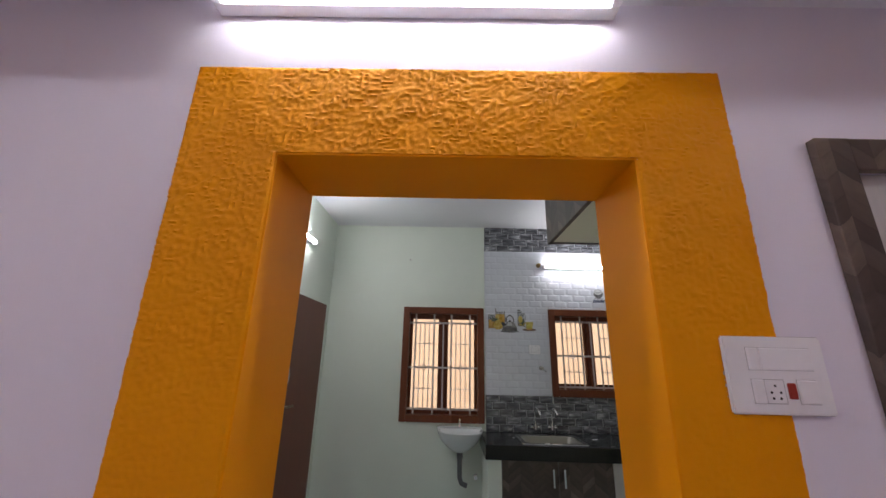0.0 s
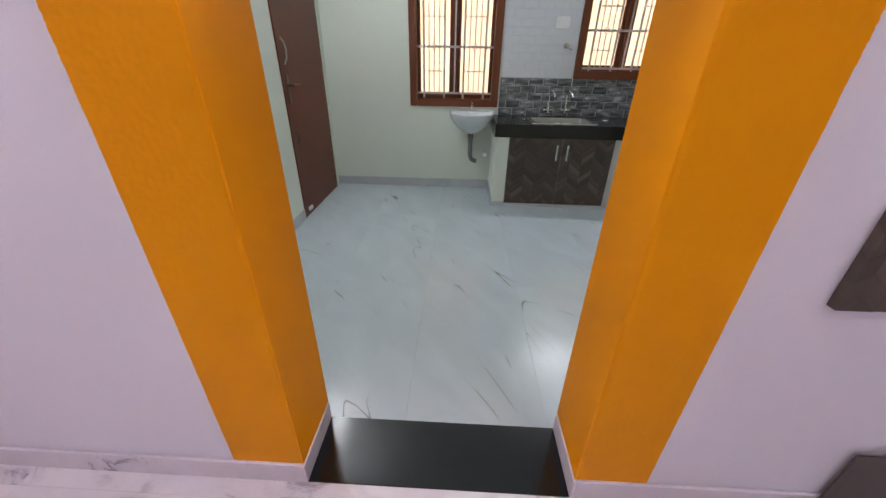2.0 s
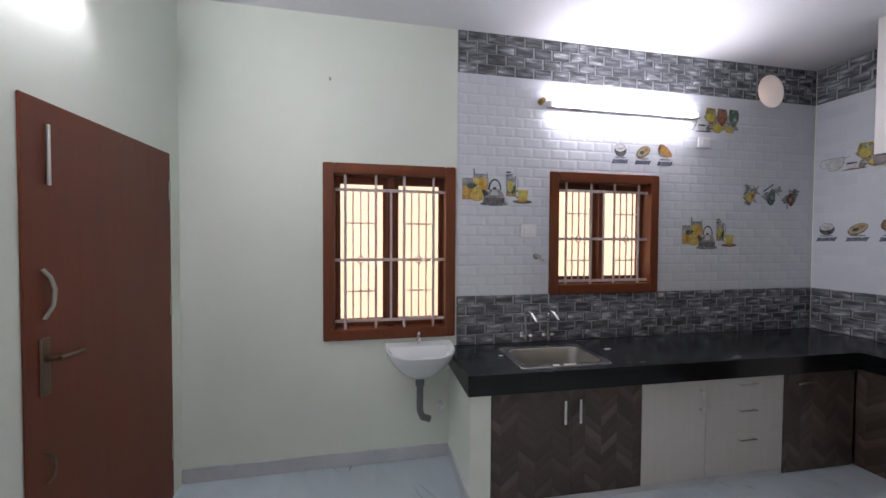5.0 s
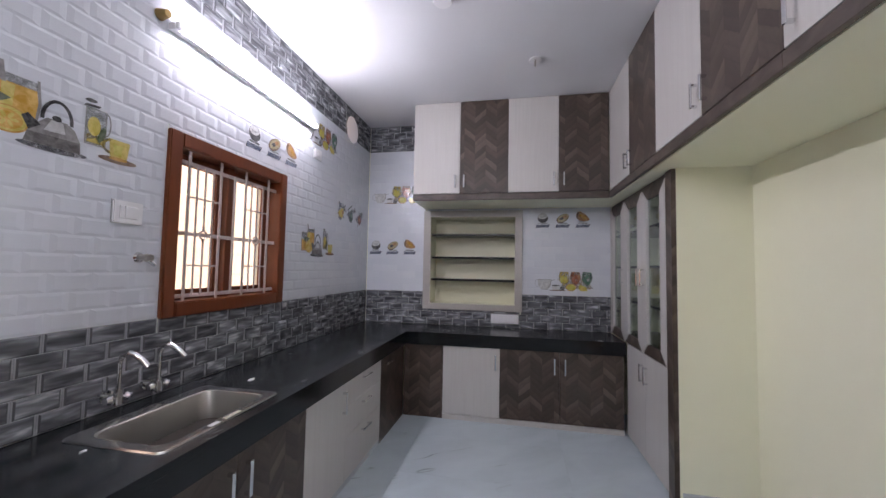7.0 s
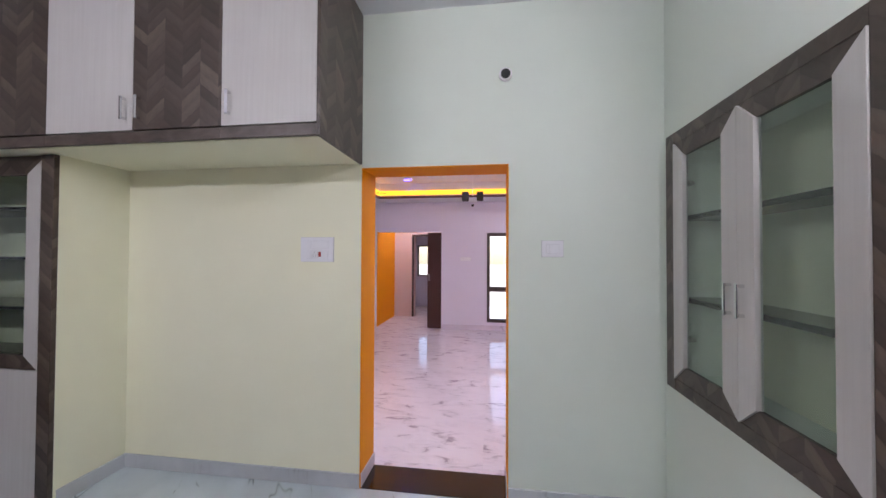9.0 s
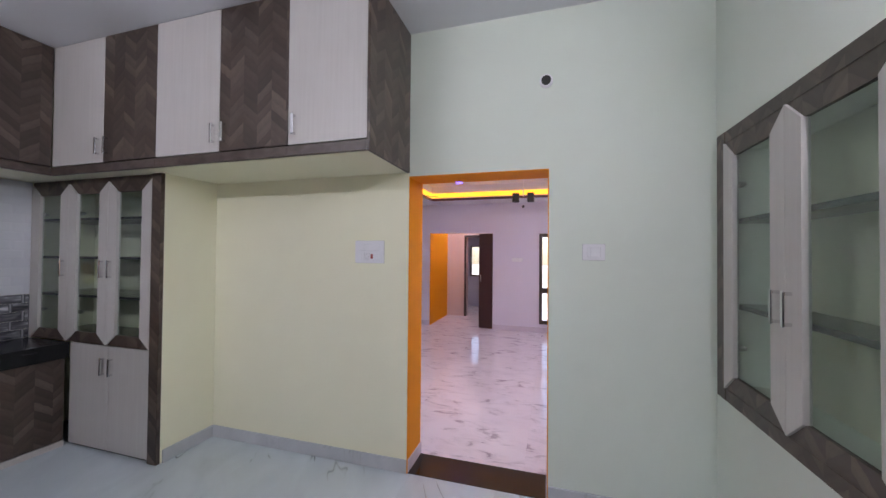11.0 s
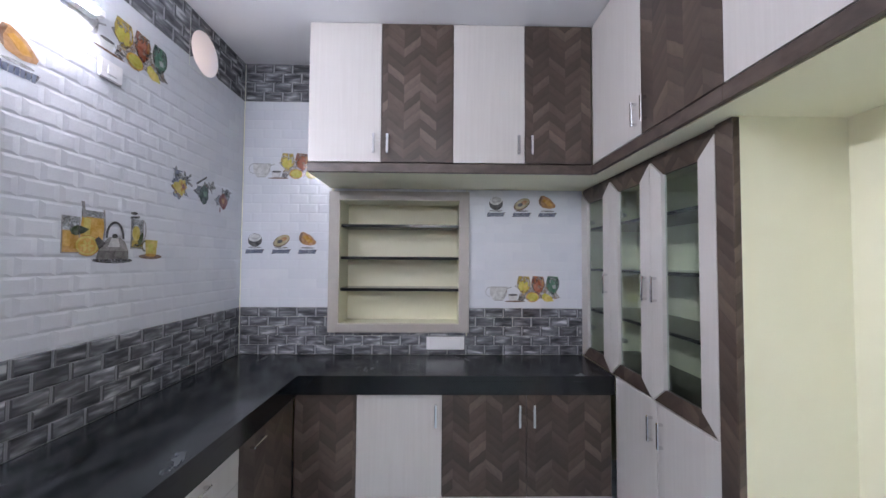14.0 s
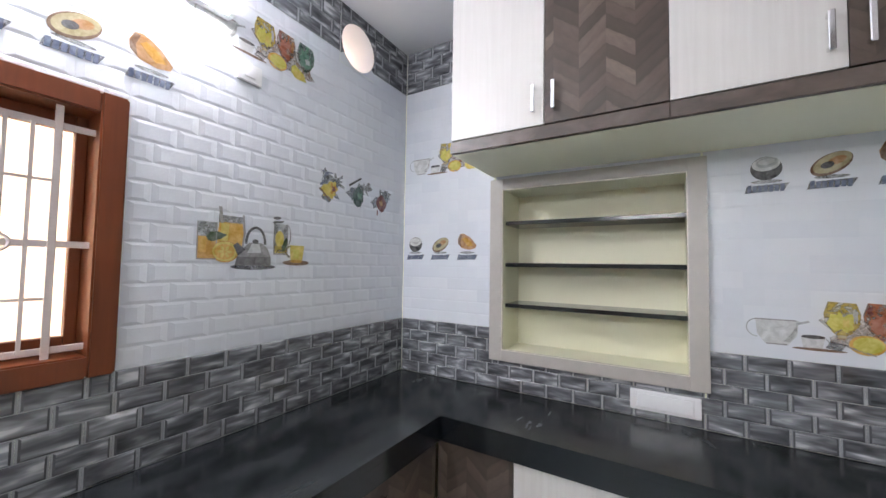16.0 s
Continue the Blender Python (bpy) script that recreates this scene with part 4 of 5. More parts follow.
# shelf niche in the tiled wall
nk = thing("wall_shelf_niche", at(EAST, 4.647, 0, -90), "open cream shelf niche with a grey-beige frame and dark shelves", "shelf niche")
NW = 4.647 - 3.523
nz0, nz1, ft = 1.005, 2.133, 0.08
part("frame_board", boxed(0.0, ft, -0.024, 0.002, nz0, nz1, bevel=0.002), GREIGE, nk, "grey-beige laminate frame board")
part("frame_board", boxed(NW - ft, NW, -0.024, 0.002, nz0, nz1, bevel=0.002), GREIGE, nk, "grey-beige laminate frame board")
part("frame_board", boxed(ft, NW - ft, -0.023, 0.002, nz0, nz0 + 0.066, bevel=0.002), GREIGE, nk, "grey-beige laminate frame board")
part("frame_board", boxed(ft, NW - ft, -0.023, 0.002, nz1 - 0.066, nz1, bevel=0.002), GREIGE, nk, "grey-beige laminate frame board")
for x in (ft / 2, NW - ft / 2):
    for z in (nz0 + 0.04, 1.57, nz1 - 0.04):
        part("screw", rod(bmesh.new(), (x, -0.022, z), (x, -0.0255, z), 0.004, 8), DULL_METAL, nk)
part("edge_strip", boxed(ft, NW - ft, -0.020, -0.002, nz1 - 0.071, nz1 - 0.066), EDGE_TAPE, nk, "thin pale edge strip")
part("edge_strip", boxed(ft, NW - ft, -0.020, -0.002, nz0 + 0.066, nz0 + 0.070), EDGE_TAPE, nk, "thin pale edge strip")
for x in (ft, NW - ft - 0.004):
    part("edge_strip", boxed(x, x + 0.004, -0.020, -0.002, nz0 + 0.070, nz1 - 0.071), EDGE_TAPE, nk, "thin pale edge strip")
part("back", boxed(0.083, NW - 0.077, 0.28, 0.395, 1.066, 2.065), NICHE_CREAM, nk, "cream painted back")
for z in (1.341, 1.596, 1.859):
    part("shelf", boxed(0.083, NW - 0.079, 0.03, 0.28, z - 0.012, z + 0.012, bevel=0.002), SHELF_GLASS, nk, "dark polished stone shelf")

# glazed frame on the hall side
hc = thing("hall_wall_cabinet", at(1.458, HALL, 0, 0), "brown framed recessed cabinet on the lilac hall wall", "cabinet")
for dims in ((0.0, 0.09, 0.868, 2.185), (1.02, 1.11, 0.868, 2.185)):
    part("frame_board", boxed(dims[0], dims[1], -0.026, 0.0, dims[2], dims[3], bevel=0.002), HERRING, hc, "dark brown frame board")
for z in (0.868, 2.095):
    part("frame_board", boxed(0.09, 1.02, -0.024, 0.0, z, z + 0.09, bevel=0.002), HERRING, hc, "dark brown frame board")
part("back", boxed(0.036, 1.094, 0.012, 0.019, 0.982, 2.098), PALE, hc, "pale laminate panel")

low = thing("low_wall_panel", at(1.80, HALL, 0), "low dark brown laminate panel at the foot of the hall wall", "panel")
part("board", boxed(0.0, 0.75, -0.022, -0.0145, 0.10, 0.33, bevel=0.002), DARK_WOOD, low)
part("board", boxed(0.0, 0.75, -0.03, -0.0145, 0.0, 0.10, bevel=0.002), DARK_WOOD, low)

# ---- brown flush door on the west wall ----
dr = tagged(thing("door_1", at(WEST, 4.255, 0, 90), "closed reddish brown flush door with a dark lever handle", "door"), kind="structure")
part("leaf", boxed(0.0, 0.968, -0.012, 0.0, 0.004, 2.14, bevel=0.003), DOOR_WOOD, dr)
bm = bmesh.new()
box(bm, 0.055, 0.10, -0.020, -0.012, 1.02, 1.24, 0.004)
rod(bm, (0.078, -0.018, 1.16), (0.078, -0.062, 1.16), 0.010, 10)
rod(bm, (0.078, -0.06, 1.16), (0.20, -0.062, 1.155), 0.009, 10)
part("door_handle", bm, BRONZE, dr, "dark bronze lever handle on a long plate", True)
bm = bmesh.new()
pipe(bm, [(0.075, -0.014, 1.50), (0.085, -0.033, 1.47), (0.10, -0.036, 1.42), (0.095, -0.034, 1.36), (0.08, -0.014, 1.31)], 0.007, 8)
part("pull_handle", bm, DULL_METAL, dr, "curved metal pull", True)
bm = bmesh.new()
pipe(bm, [(0.075, -0.014, 0.80), (0.085, -0.030, 0.78), (0.09, -0.032, 0.74), (0.085, -0.030, 0.70), (0.075, -0.014, 0.68)], 0.006, 8)
part("pull_handle", bm, BRONZE, dr, "small curved pull", True)
part("door_stopper", boxed(0.07, 0.15, -0.033, -0.012, 0.05, 0.085, bevel=0.006), PLASTIC, dr, "small white door stopper")
part("tower_bolt", rod(bmesh.new(), (0.10, -0.023, 1.82), (0.10, -0.023, 2.05), 0.007, 8), DULL_METAL, dr, "thin metal tower bolt", True)
for z in (0.25, 1.15, 1.85):
    part("hinge", rod(bmesh.new(), (0.955, -0.014, z), (0.955, -0.014, z + 0.12), 0.006, 8), DULL_METAL, dr, "thin metal hinge", True)


# ---- switch plates ----
def plate(m, w, h, label, modules, name="switch_plate"):
    """modules: (x0, x1, z0, z1, kind) as parts of the plate's width and height; kinds: switch, socket, red, dial."""
    p = thing(name, m, label, "switch plate", "switch plates")
    part("base", boxed(0, w, -0.013, -0.002, 0, h, bevel=0.004, seg=2), PLASTIC, p)
    # Slightly larger grey sheet that draws a shadow outline round the plate.
    part("mounting_plate", boxed(-0.0015, w + 0.0015, -0.003, 0, -0.0015, h + 0.0015), JOINT_AND_SHADOW, p, "thin grey rim drawn as the shadow line of the plate")
    for x0, x1, z0, z1, kind in modules:
        d = (x0 * w, x1 * w, z0 * h, z1 * h)
        if kind != "red":
            part("module_gap", boxed(d[0] - 0.0008, d[1] + 0.0008, -0.0138, -0.011, d[2] - 0.0008, d[3] + 0.0008), JOINT_AND_SHADOW, p, "thin grey joint round a module")
        if kind == "switch":
            part("rocker", boxed(d[0], d[1], -0.017, -0.011, d[2], d[3], bevel=0.002), PLASTIC, p)
        elif kind == "red":
            part("indicator", boxed(d[0], d[1], -0.018, -0.011, d[2], d[3], bevel=0.002), RED, p, "small red indicator")
        elif kind == "dial":
            part("dial", rod(bmesh.new(), ((d[0] + d[1]) / 2, -0.011, (d[2] + d[3]) / 2), ((d[0] + d[1]) / 2, -0.022, (d[2] + d[3]) / 2), (d[1] - d[0]) / 2, 16), PLASTIC, p, "", True)
        else:
            face = part("socket", boxed(d[0], d[1], -0.015, -0.011, d[2], d[3], bevel=0.002), PLASTIC, p)
            cx, cz = (d[0] + d[1]) / 2, (d[2] + d[3]) / 2
            for ox, oz in ((0, 0.012), (-0.010, -0.002), (0.010, -0.002), (-0.008, -0.014), (0.008, -0.014)):
                part("socket_hole", rod(bmesh.new(), (cx + ox, -0.0145, cz + oz), (cx + ox, -0.0156, cz + oz), 0.0028, 8), BLACK, face)
    return p


BIG = [(0.22, 0.335, 0.56, 0.85, "switch"), (0.34, 0.85, 0.56, 0.85, "switch"), (0.22, 0.335, 0.14, 0.44, "switch"), (0.34, 0.53, 0.14, 0.44, "socket"), (0.56, 0.635, 0.20, 0.40, "red"), (0.66, 0.85, 0.14, 0.44, "switch")]
plate(at(1.125, HALL, 1.505), 0.225, 0.165, "white double row switch plate half over the orange band", BIG)
plate(at(1.43, SOUTH, 1.50, 180), 0.235, 0.165, "white double row switch plate on the cream nook wall", BIG)
SMALL = [(0.20, 0.36, 0.22, 0.78, "switch"), (0.365, 0.80, 0.22, 0.78, "switch")]
plate(at(-0.175, SOUTH, 1.54, 180), 0.13, 0.10, "small white switch plate on the green wall by the doorway", SMALL)
plate(at(WEST, 3.745, 1.59, 90), 0.225, 0.105, "white switch plate beside the brown door", [(0.15, 0.55, 0.25, 0.75, "switch"), (0.6, 0.7, 0.25, 0.75, "switch"), (0.74, 0.84, 0.25, 0.75, "switch")])
plate(at(1.455, NORTH - 0.008, 1.645), 0.13, 0.10, "white switch plate on the tiles beside the smaller window", SMALL)
plate(at(3.04, NORTH - 0.008, 2.415), 0.12, 0.09, "small white socket on the tiles below the tube light", [(0.3, 0.7, 0.25, 0.75, "switch")])
plate(at(EAST - 0.008, 3.86, 0.872, -90), 0.30, 0.10, "blank white socket plate under the shelf niche", [(0.1, 0.9, 0.15, 0.85, "switch")])
plate(at(0.80, HALL_S, 1.43, 0) @ Matrix.Rotation(math.pi, 4, "Z"), 0.22, 0.08, "small white switch plate on the far hall wall", SMALL)

# capped pipe over the doorway, ceiling points
cap = thing("capped_conduit", at(0.05, SOUTH, 2.70, 180), "open conduit end with dark mouth above the doorway", "conduit")
part("collar", rod(bmesh.new(), (0, 0, 0), (0, -0.02, 0), 0.042, 20), PLASTIC, cap, "", True)
part("mouth", rod(bmesh.new(), (0, -0.018, 0), (0, -0.03, 0), 0.030, 20), BLACK, cap, "dark round mouth", True)
rose = thing("ceiling_rose", at(2.36, 4.08, CEIL), "round white ceiling junction cover", "ceiling rose")
part("disc", rod(bmesh.new(), (0, 0, 0), (0, 0, -0.018), 0.065, 24, 0.055), PLASTIC, rose, "", True)
hook = thing("ceiling_hook", at(3.12, 3.465, CEIL), "white ceiling fan hook box on the ceiling", "ceiling hook")
part("disc", rod(bmesh.new(), (0, 0, 0), (0, 0, -0.012), 0.05, 24), PLASTIC, hook, "", True)
part("hook", pipe(bmesh.new(), [(-0.02, 0, -0.01), (-0.02, 0, -0.04), (0, 0, -0.055), (0.02, 0, -0.04), (0.02, 0, -0.01)], 0.006, 8), DULL_METAL, hook, "bent steel rod", True)
holder = thing("bulb_holder", at(1.615, NORTH - 0.008, 2.69), "small brass coloured lamp holder beside the tube light", "lamp holder")
part("holder_body", rod(bmesh.new(), (0, 0, 0), (0, -0.05, 0), 0.028, 16, 0.018), plain("old_brass", (0.35, 0.24, 0.10), 0.35, 1.0), holder, "", True)

# ---- hall things ----
hw = tagged(thing("window_3", at(0, HALL_S, 0), "brown framed hall window with frosted panes", "window"), kind="structure")
bm = bmesh.new()
for d in ((-0.62, -0.56, 0.17, 2.01), (0.19, 0.25, 0.17, 2.01), (-0.56, 0.19, 0.17, 0.24), (-0.56, 0.19, 1.94, 2.01), (-0.56, 0.19, 0.80, 0.90)):
    box(bm, d[0], d[1], -0.08, 0.018, d[2], d[3], 0.003)
part("window_frame", bm, DARK_WOOD, hw)
for z0, z1 in ((0.24, 0.80), (0.90, 1.94)):
    pn = part("pane", boxed(-0.56, 0.19, -0.05, -0.045, z0, z1), WINDOW_GLASS, hw)
    pn.visible_shadow = False
far = tagged(thing("window_4", at(0, -6.4, 0), "small bright window in the far room", "window"), kind="structure")
bm = bmesh.new()
for d in ((2.0, 2.04, 0.91, 1.84), (2.36, 2.40, 0.91, 1.84), (2.04, 2.36, 0.91, 0.95), (2.04, 2.36, 1.80, 1.84)):
    box(bm, d[0], d[1], -0.05, 0.02, d[2], d[3], 0.003)
part("window_frame", bm, DARK_WOOD, far)
pn = part("pane", boxed(2.04, 2.36, -0.03, -0.025, 0.95, 1.80), WINDOW_GLASS, far)
pn.visible_shadow = False
d2 = tagged(thing("door_2", at(1.205, HALL_S - 0.05, 0, -8), "open dark brown door at the passage opening", "door"), kind="structure")
part("leaf", boxed(0.0, 0.30, -0.0, 0.036, 0.005, 2.02, bevel=0.003), PASSAGE_DOOR, d2)
part("door_handle", rod(bmesh.new(), (0.26, 0.05, 1.0), (0.26, 0.05, 1.14), 0.012, 10), DULL_METAL, d2, "", True)
fr = bmesh.new()
for d in ((2.10, 2.15, 0.0, 2.06), (1.57, 1.62, 0.0, 2.06), (1.62, 2.10, 2.02, 2.06)):
    box(fr, d[0], d[1], -4.52, -4.48, d[2], d[3], 0.003)
structure("door_frame", fr, DARK_WOOD, "dark brown frame of the far doorway", "door frame")
tv = thing("display_unit", at(3.42, -2.805, 0, 180), "dark brown wall unit with open shelves and pale doors", "cabinet")
part("body", boxed(0.0, 0.56, 0.02, 0.27, 0.0, 1.93), DARK_WOOD, tv)
part("door", boxed(0.0, 0.46, 0.0, 0.02, 0.02, 0.64, bevel=0.002), PALE, tv, "pale laminate door")
for z in (0.80, 1.27, 1.74):
    part("handle", boxed(0.16, 0.30, -0.02, 0.02, z, z + 0.012), CHROME, tv)
sp = thing("ceiling_spotlight", at(0.46, -1.5, 2.95), "twin dark spotlight hanging from the hall ceiling", "spotlight")
part("stem", rod(bmesh.new(), (0, 0, 0), (0, 0, -0.42), 0.006, 10), PLASTIC, sp, "thin white stem", True)
for x in (-0.12, 0.12):
    part("head", boxed(x - 0.055, x + 0.055, -0.05, 0.05, -0.51, -0.36, bevel=0.01), BLACK, sp)
part("knob", rod(bmesh.new(), (0, 0, -0.60), (0, 0, -0.565), 0.02, 10), BLACK, sp, "", True)


def led_strip(m, length):
    s = thing("led_strip", m, "glowing strip drawn as the tray face lit by hidden orange leds", "led strip", "tray led strips")
    # Emissive strip stands in for the tray face that hidden LEDs light.
    part("diffuser", boxed(0, length, -0.02, 0.0, 0, 0.09, bevel=0.003), COVE_GLOW, s)


led_strip(at(2.35, -2.45, 2.715, 180), 4.23)
led_strip(at(2.36, 1.18, 2.715, -90), 3.60)
led_strip(at(-1.88, 1.2, 2.715, 0), 4.23)
led_strip(at(-1.9, -2.42, 2.715, 90), 3.60)


def downlight(x, y, mat, label):
    d = thing("downlight", at(x, y, 2.95), label, "downlight", "hall downlights")
    part("ring", rod(bmesh.new(), (0, 0, 0), (0, 0, -0.01), 0.085, 24), PLASTIC, d, "", True)
    part("lens", rod(bmesh.new(), (0, 0, -0.009), (0, 0, -0.014), 0.065, 24), mat, d, "glowing lens", True)


downlight(1.70, -2.1, BLUE_GLOW, "small round downlight glowing blue violet")
for x, y in ((-0.8, -1.6), (-0.8, 0.5), (2.0, 0.6)):
    downlight(x, y, HALL_GLOW, "small round pinkish white downlight")

# Added fill lamp, out of view, that brightens the passage walls.
passage_fill = thing("downlight", at(1.9, -3.85, 2.90), "unseen round fill lamp added to brighten the passage", "downlight", "hall downlights")
part("ring", rod(bmesh.new(), (0, 0, 0), (0, 0, -0.01), 0.085, 24), PLASTIC, passage_fill, "", True)
part("lens", rod(bmesh.new(), (0, 0, -0.009), (0, 0, -0.014), 0.065, 24), HALL_GLOW, passage_fill, "glowing lens", True)
scrap = tagged(part("paper_scrap", slab(bmesh.new(), [(-0.028, -0.008), (0.004, -0.013), (0.030, 0.002), (0.010, 0.014), (-0.020, 0.009)], 0.0, 0.004), PLASTIC), "small torn white scrap lying on the black worktop", "scrap")
chip = tagged(part("paper_scrap", slab(bmesh.new(), [(-0.014, -0.004), (0.008, -0.007), (0.015, 0.003), (-0.004, 0.007)], 0.0, 0.003), PLASTIC), "tiny white scrap lying beside the steel sink", "scrap")
chip.location = (1.20, 5.05, COUNTER + 0.0005)
scrap.location = (2.015, 5.055, COUNTER + 0.0005)
nail = thing("wall_nail", at(0.05, NORTH, 2.73), "small dark nail in the green wall above the window", "nail")
part("head", rod(bmesh.new(), (0, 0, 0), (0, -0.02, 0), 0.008, 10), DULL_METAL, nail, "", True)

# ---- skirting ----
sk = bmesh.new()
box(sk, WEST, 0.90, NORTH - 0.012, NORTH, 0, 0.095, 0.002)
box(sk, WEST, WEST + 0.012, SOUTH, 4.25, 0, 0.095, 0.002)
box(sk, WEST + 0.012, DOORWAY[0], SOUTH, SOUTH + 0.012, 0, 0.095, 0.002)
box(sk, DOORWAY[1], 2.785, SOUTH, SOUTH + 0.012, 0, 0.095, 0.002)
box(sk, 2.773, 2.785, SOUTH + 0.012, 2.57, 0, 0.095, 0.002)
box(sk, 0.893, 0.905, 4.735, NORTH - 0.012, 0, 0.095, 0.002)
box(sk, 0.893, 1.03, 4.732, 4.744, 0, 0.05, 0.002)
structure("baseboard", sk, SKIRT, "grey marble skirting along the kitchen walls", "baseboard")
def ceiling_fan(x, y, z, top, turn):
    """Dark three-bladed fan on a down rod."""
    f = thing("ceiling_fan", at(x, y, z, turn), "dark brown ceiling fan with three blades hanging in the hall", "ceiling fan")
    part("rod", rod(bmesh.new(), (0, 0, 0.04), (0, 0, top - z), 0.012, 10), DARK_WOOD, f, "", True)
    part("canopy", rod(bmesh.new(), (0, 0, top - z - 0.07), (0, 0, top - z), 0.035, 16, 0.06), DARK_WOOD, f, "", True)
    bm = bmesh.new()
    rod(bm, (0, 0, -0.05), (0, 0, -0.02), 0.07, 24, 0.10)
    rod(bm, (0, 0, -0.02), (0, 0, 0.05), 0.10, 24, 0.06)
    part("motor", bm, DARK_WOOD, f, "", True)
    for k in range(3):
        bm = bmesh.new()
        slab(bm, [(0.09, -0.02), (0.18, -0.055), (0.56, -0.065), (0.62, -0.045), (0.62, 0.045), (0.56, 0.06), (0.18, 0.045), (0.09, 0.02)], -0.004, 0.004)
        bmesh.ops.rotate(bm, verts=bm.verts, cent=(0, 0, 0), matrix=Matrix.Rotation(radians(9), 3, "X"))
        bmesh.ops.rotate(bm, verts=bm.verts, cent=(0, 0, 0), matrix=Matrix.Rotation(radians(120 * k), 3, "Z"))
        part("blade", bm, DARK_WOOD, f)
    return f


ceiling_fan(2.25, -0.42, 2.45, 2.95, 204)
sk = bmesh.new()
box(sk, HALL_W, DOORWAY[0], HALL - 0.014, HALL - 0.002, 0, 0.10, 0.002)
box(sk, DOORWAY[1], HALL_E, HALL - 0.014, HALL - 0.002, 0, 0.10, 0.002)
box(sk, DOORWAY[0], DOORWAY[0] + 0.012, HALL - 0.014, SOUTH - 0.002, 0.005, 0.095, 0.002)
box(sk, DOORWAY[1] - 0.012, DOORWAY[1], HALL - 0.014, SOUTH - 0.002, 0.005, 0.095, 0.002)
box(sk, HALL_W, 1.20, HALL_S, HALL_S + 0.012, 0, 0.10, 0.002)
box(sk, 2.60, HALL_E, HALL_S, HALL_S + 0.012, 0, 0.10, 0.002)
structure("baseboard_hall", sk, HALL_SKIRT, "veined pinkish marble skirting along the hall walls", "baseboard")

# ---- prints on tiles ----
def ink(name, base, rough=0.12, cover=1.0):
    """Watercolour-like glaze: mottled, paler in places; a thin wash lets the tile show through."""
    m = Nodes(name, rough)
    p = m.position()
    wash = m.ramp(m.noise(p, 30, 4, 0.6, 0.6), (0.34, (0, 0, 0)), (0.66, (1, 1, 1)))
    fine = m.noise(p, 130, 3)
    pale = [v * 0.78 + 0.66 * 0.22 for v in base]
    c = m.mix(wash, [v * 0.62 for v in base], pale)
    m.put("Base Color", m.mix(m.math("MULTIPLY", fine, 0.35), c, [v * 0.55 for v in base]))
    if cover < 1.0:
        m.put("Alpha", m.math("MULTIPLY", m.ramp(m.noise(p, 38, 4, 0.65, 0.8), (0.32, (0.1, 0.1, 0.1)), (0.62, (1, 1, 1))), cover))
    return m.mat


INK = {
    "amber": ink("amber_print", (0.64, 0.33, 0.03)), "orange": ink("orange_print", (0.78, 0.44, 0.05)), "lemon": ink("lemon_print", (0.78, 0.62, 0.12)), "yellow": ink("yellow_print", (0.72, 0.66, 0.10)),
    "grey": ink("kettle_grey_print", (0.16, 0.15, 0.15)), "mid": ink("mid_grey_print", (0.34, 0.33, 0.33)), "pale": ink("pale_grey_print", (0.52, 0.54, 0.56)), "dark": ink("dark_print", (0.035, 0.035, 0.04)),
    "brown": ink("brown_print", (0.20, 0.11, 0.06)), "tan": ink("tan_print", (0.50, 0.26, 0.10)), "olive": ink("olive_print", (0.50, 0.43, 0.24)), "plum": ink("plum_print", (0.20, 0.05, 0.04)), "red": ink("red_print", (0.42, 0.12, 0.05)),
    "green": ink("green_print", (0.10, 0.24, 0.17)), "pine": ink("deep_green_print", (0.03, 0.085, 0.07)), "blue": ink("blue_grey_print", (0.12, 0.15, 0.25)), "white": ink("white_print", (0.78, 0.79, 0.80)), "leaf": ink("leaf_green_print", (0.05, 0.09, 0.03)),
    "clear": ink("pale_glass_wash", (0.48, 0.50, 0.47), 0.12, 0.5), "splash": ink("pale_blue_splash_wash", (0.46, 0.53, 0.63), 0.12, 0.6), "peach": ink("peach_wash", (0.80, 0.56, 0.36), 0.12, 0.5), "gold": ink("golden_wash", (0.76, 0.58, 0.10), 0.12, 0.8),
    "rust": ink("rust_wash", (0.55, 0.18, 0.06), 0.12, 0.85), "moss": ink("green_wash", (0.12, 0.32, 0.20), 0.12, 0.85), "shade": ink("grey_shadow_wash", (0.22, 0.22, 0.26), 0.12, 0.7),
}


def oval(cx, cz, rx, rz, n=20, a0=0.0, a1=360.0, turn=0.0):
    out = []
    full = abs(a1 - a0 - 360) < 1e-6
    for k in range(n if full else n + 1):
        a = radians(a0 + (a1 - a0) * k / n)
        x, z = rx * math.cos(a), rz * math.sin(a)
        c, s = math.cos(radians(turn)), math.sin(radians(turn))
        out.append((cx + x * c - z * s, cz + x * s + z * c))
    return out


def flat(name, parent, outline, colour, layer=0):
    y = -0.0003 * layer
    return part(name, prism(bmesh.new(), outline, y - 0.0004, y), INK[colour], parent)


def band(cx, cz, rx, rz, w, a0, a1, n=12):
    """A curved strip, for handles and rims."""
    return oval(cx, cz, rx, rz, n, a0, a1) + oval(cx, cz, rx - w, rz - w, n, a0, a1)[::-1]


def quad(x0, x1, z0, z1, dx=0.0):
    return [(x0 + dx, z0), (x1 - dx, z0), (x1, z1), (x0, z1)]


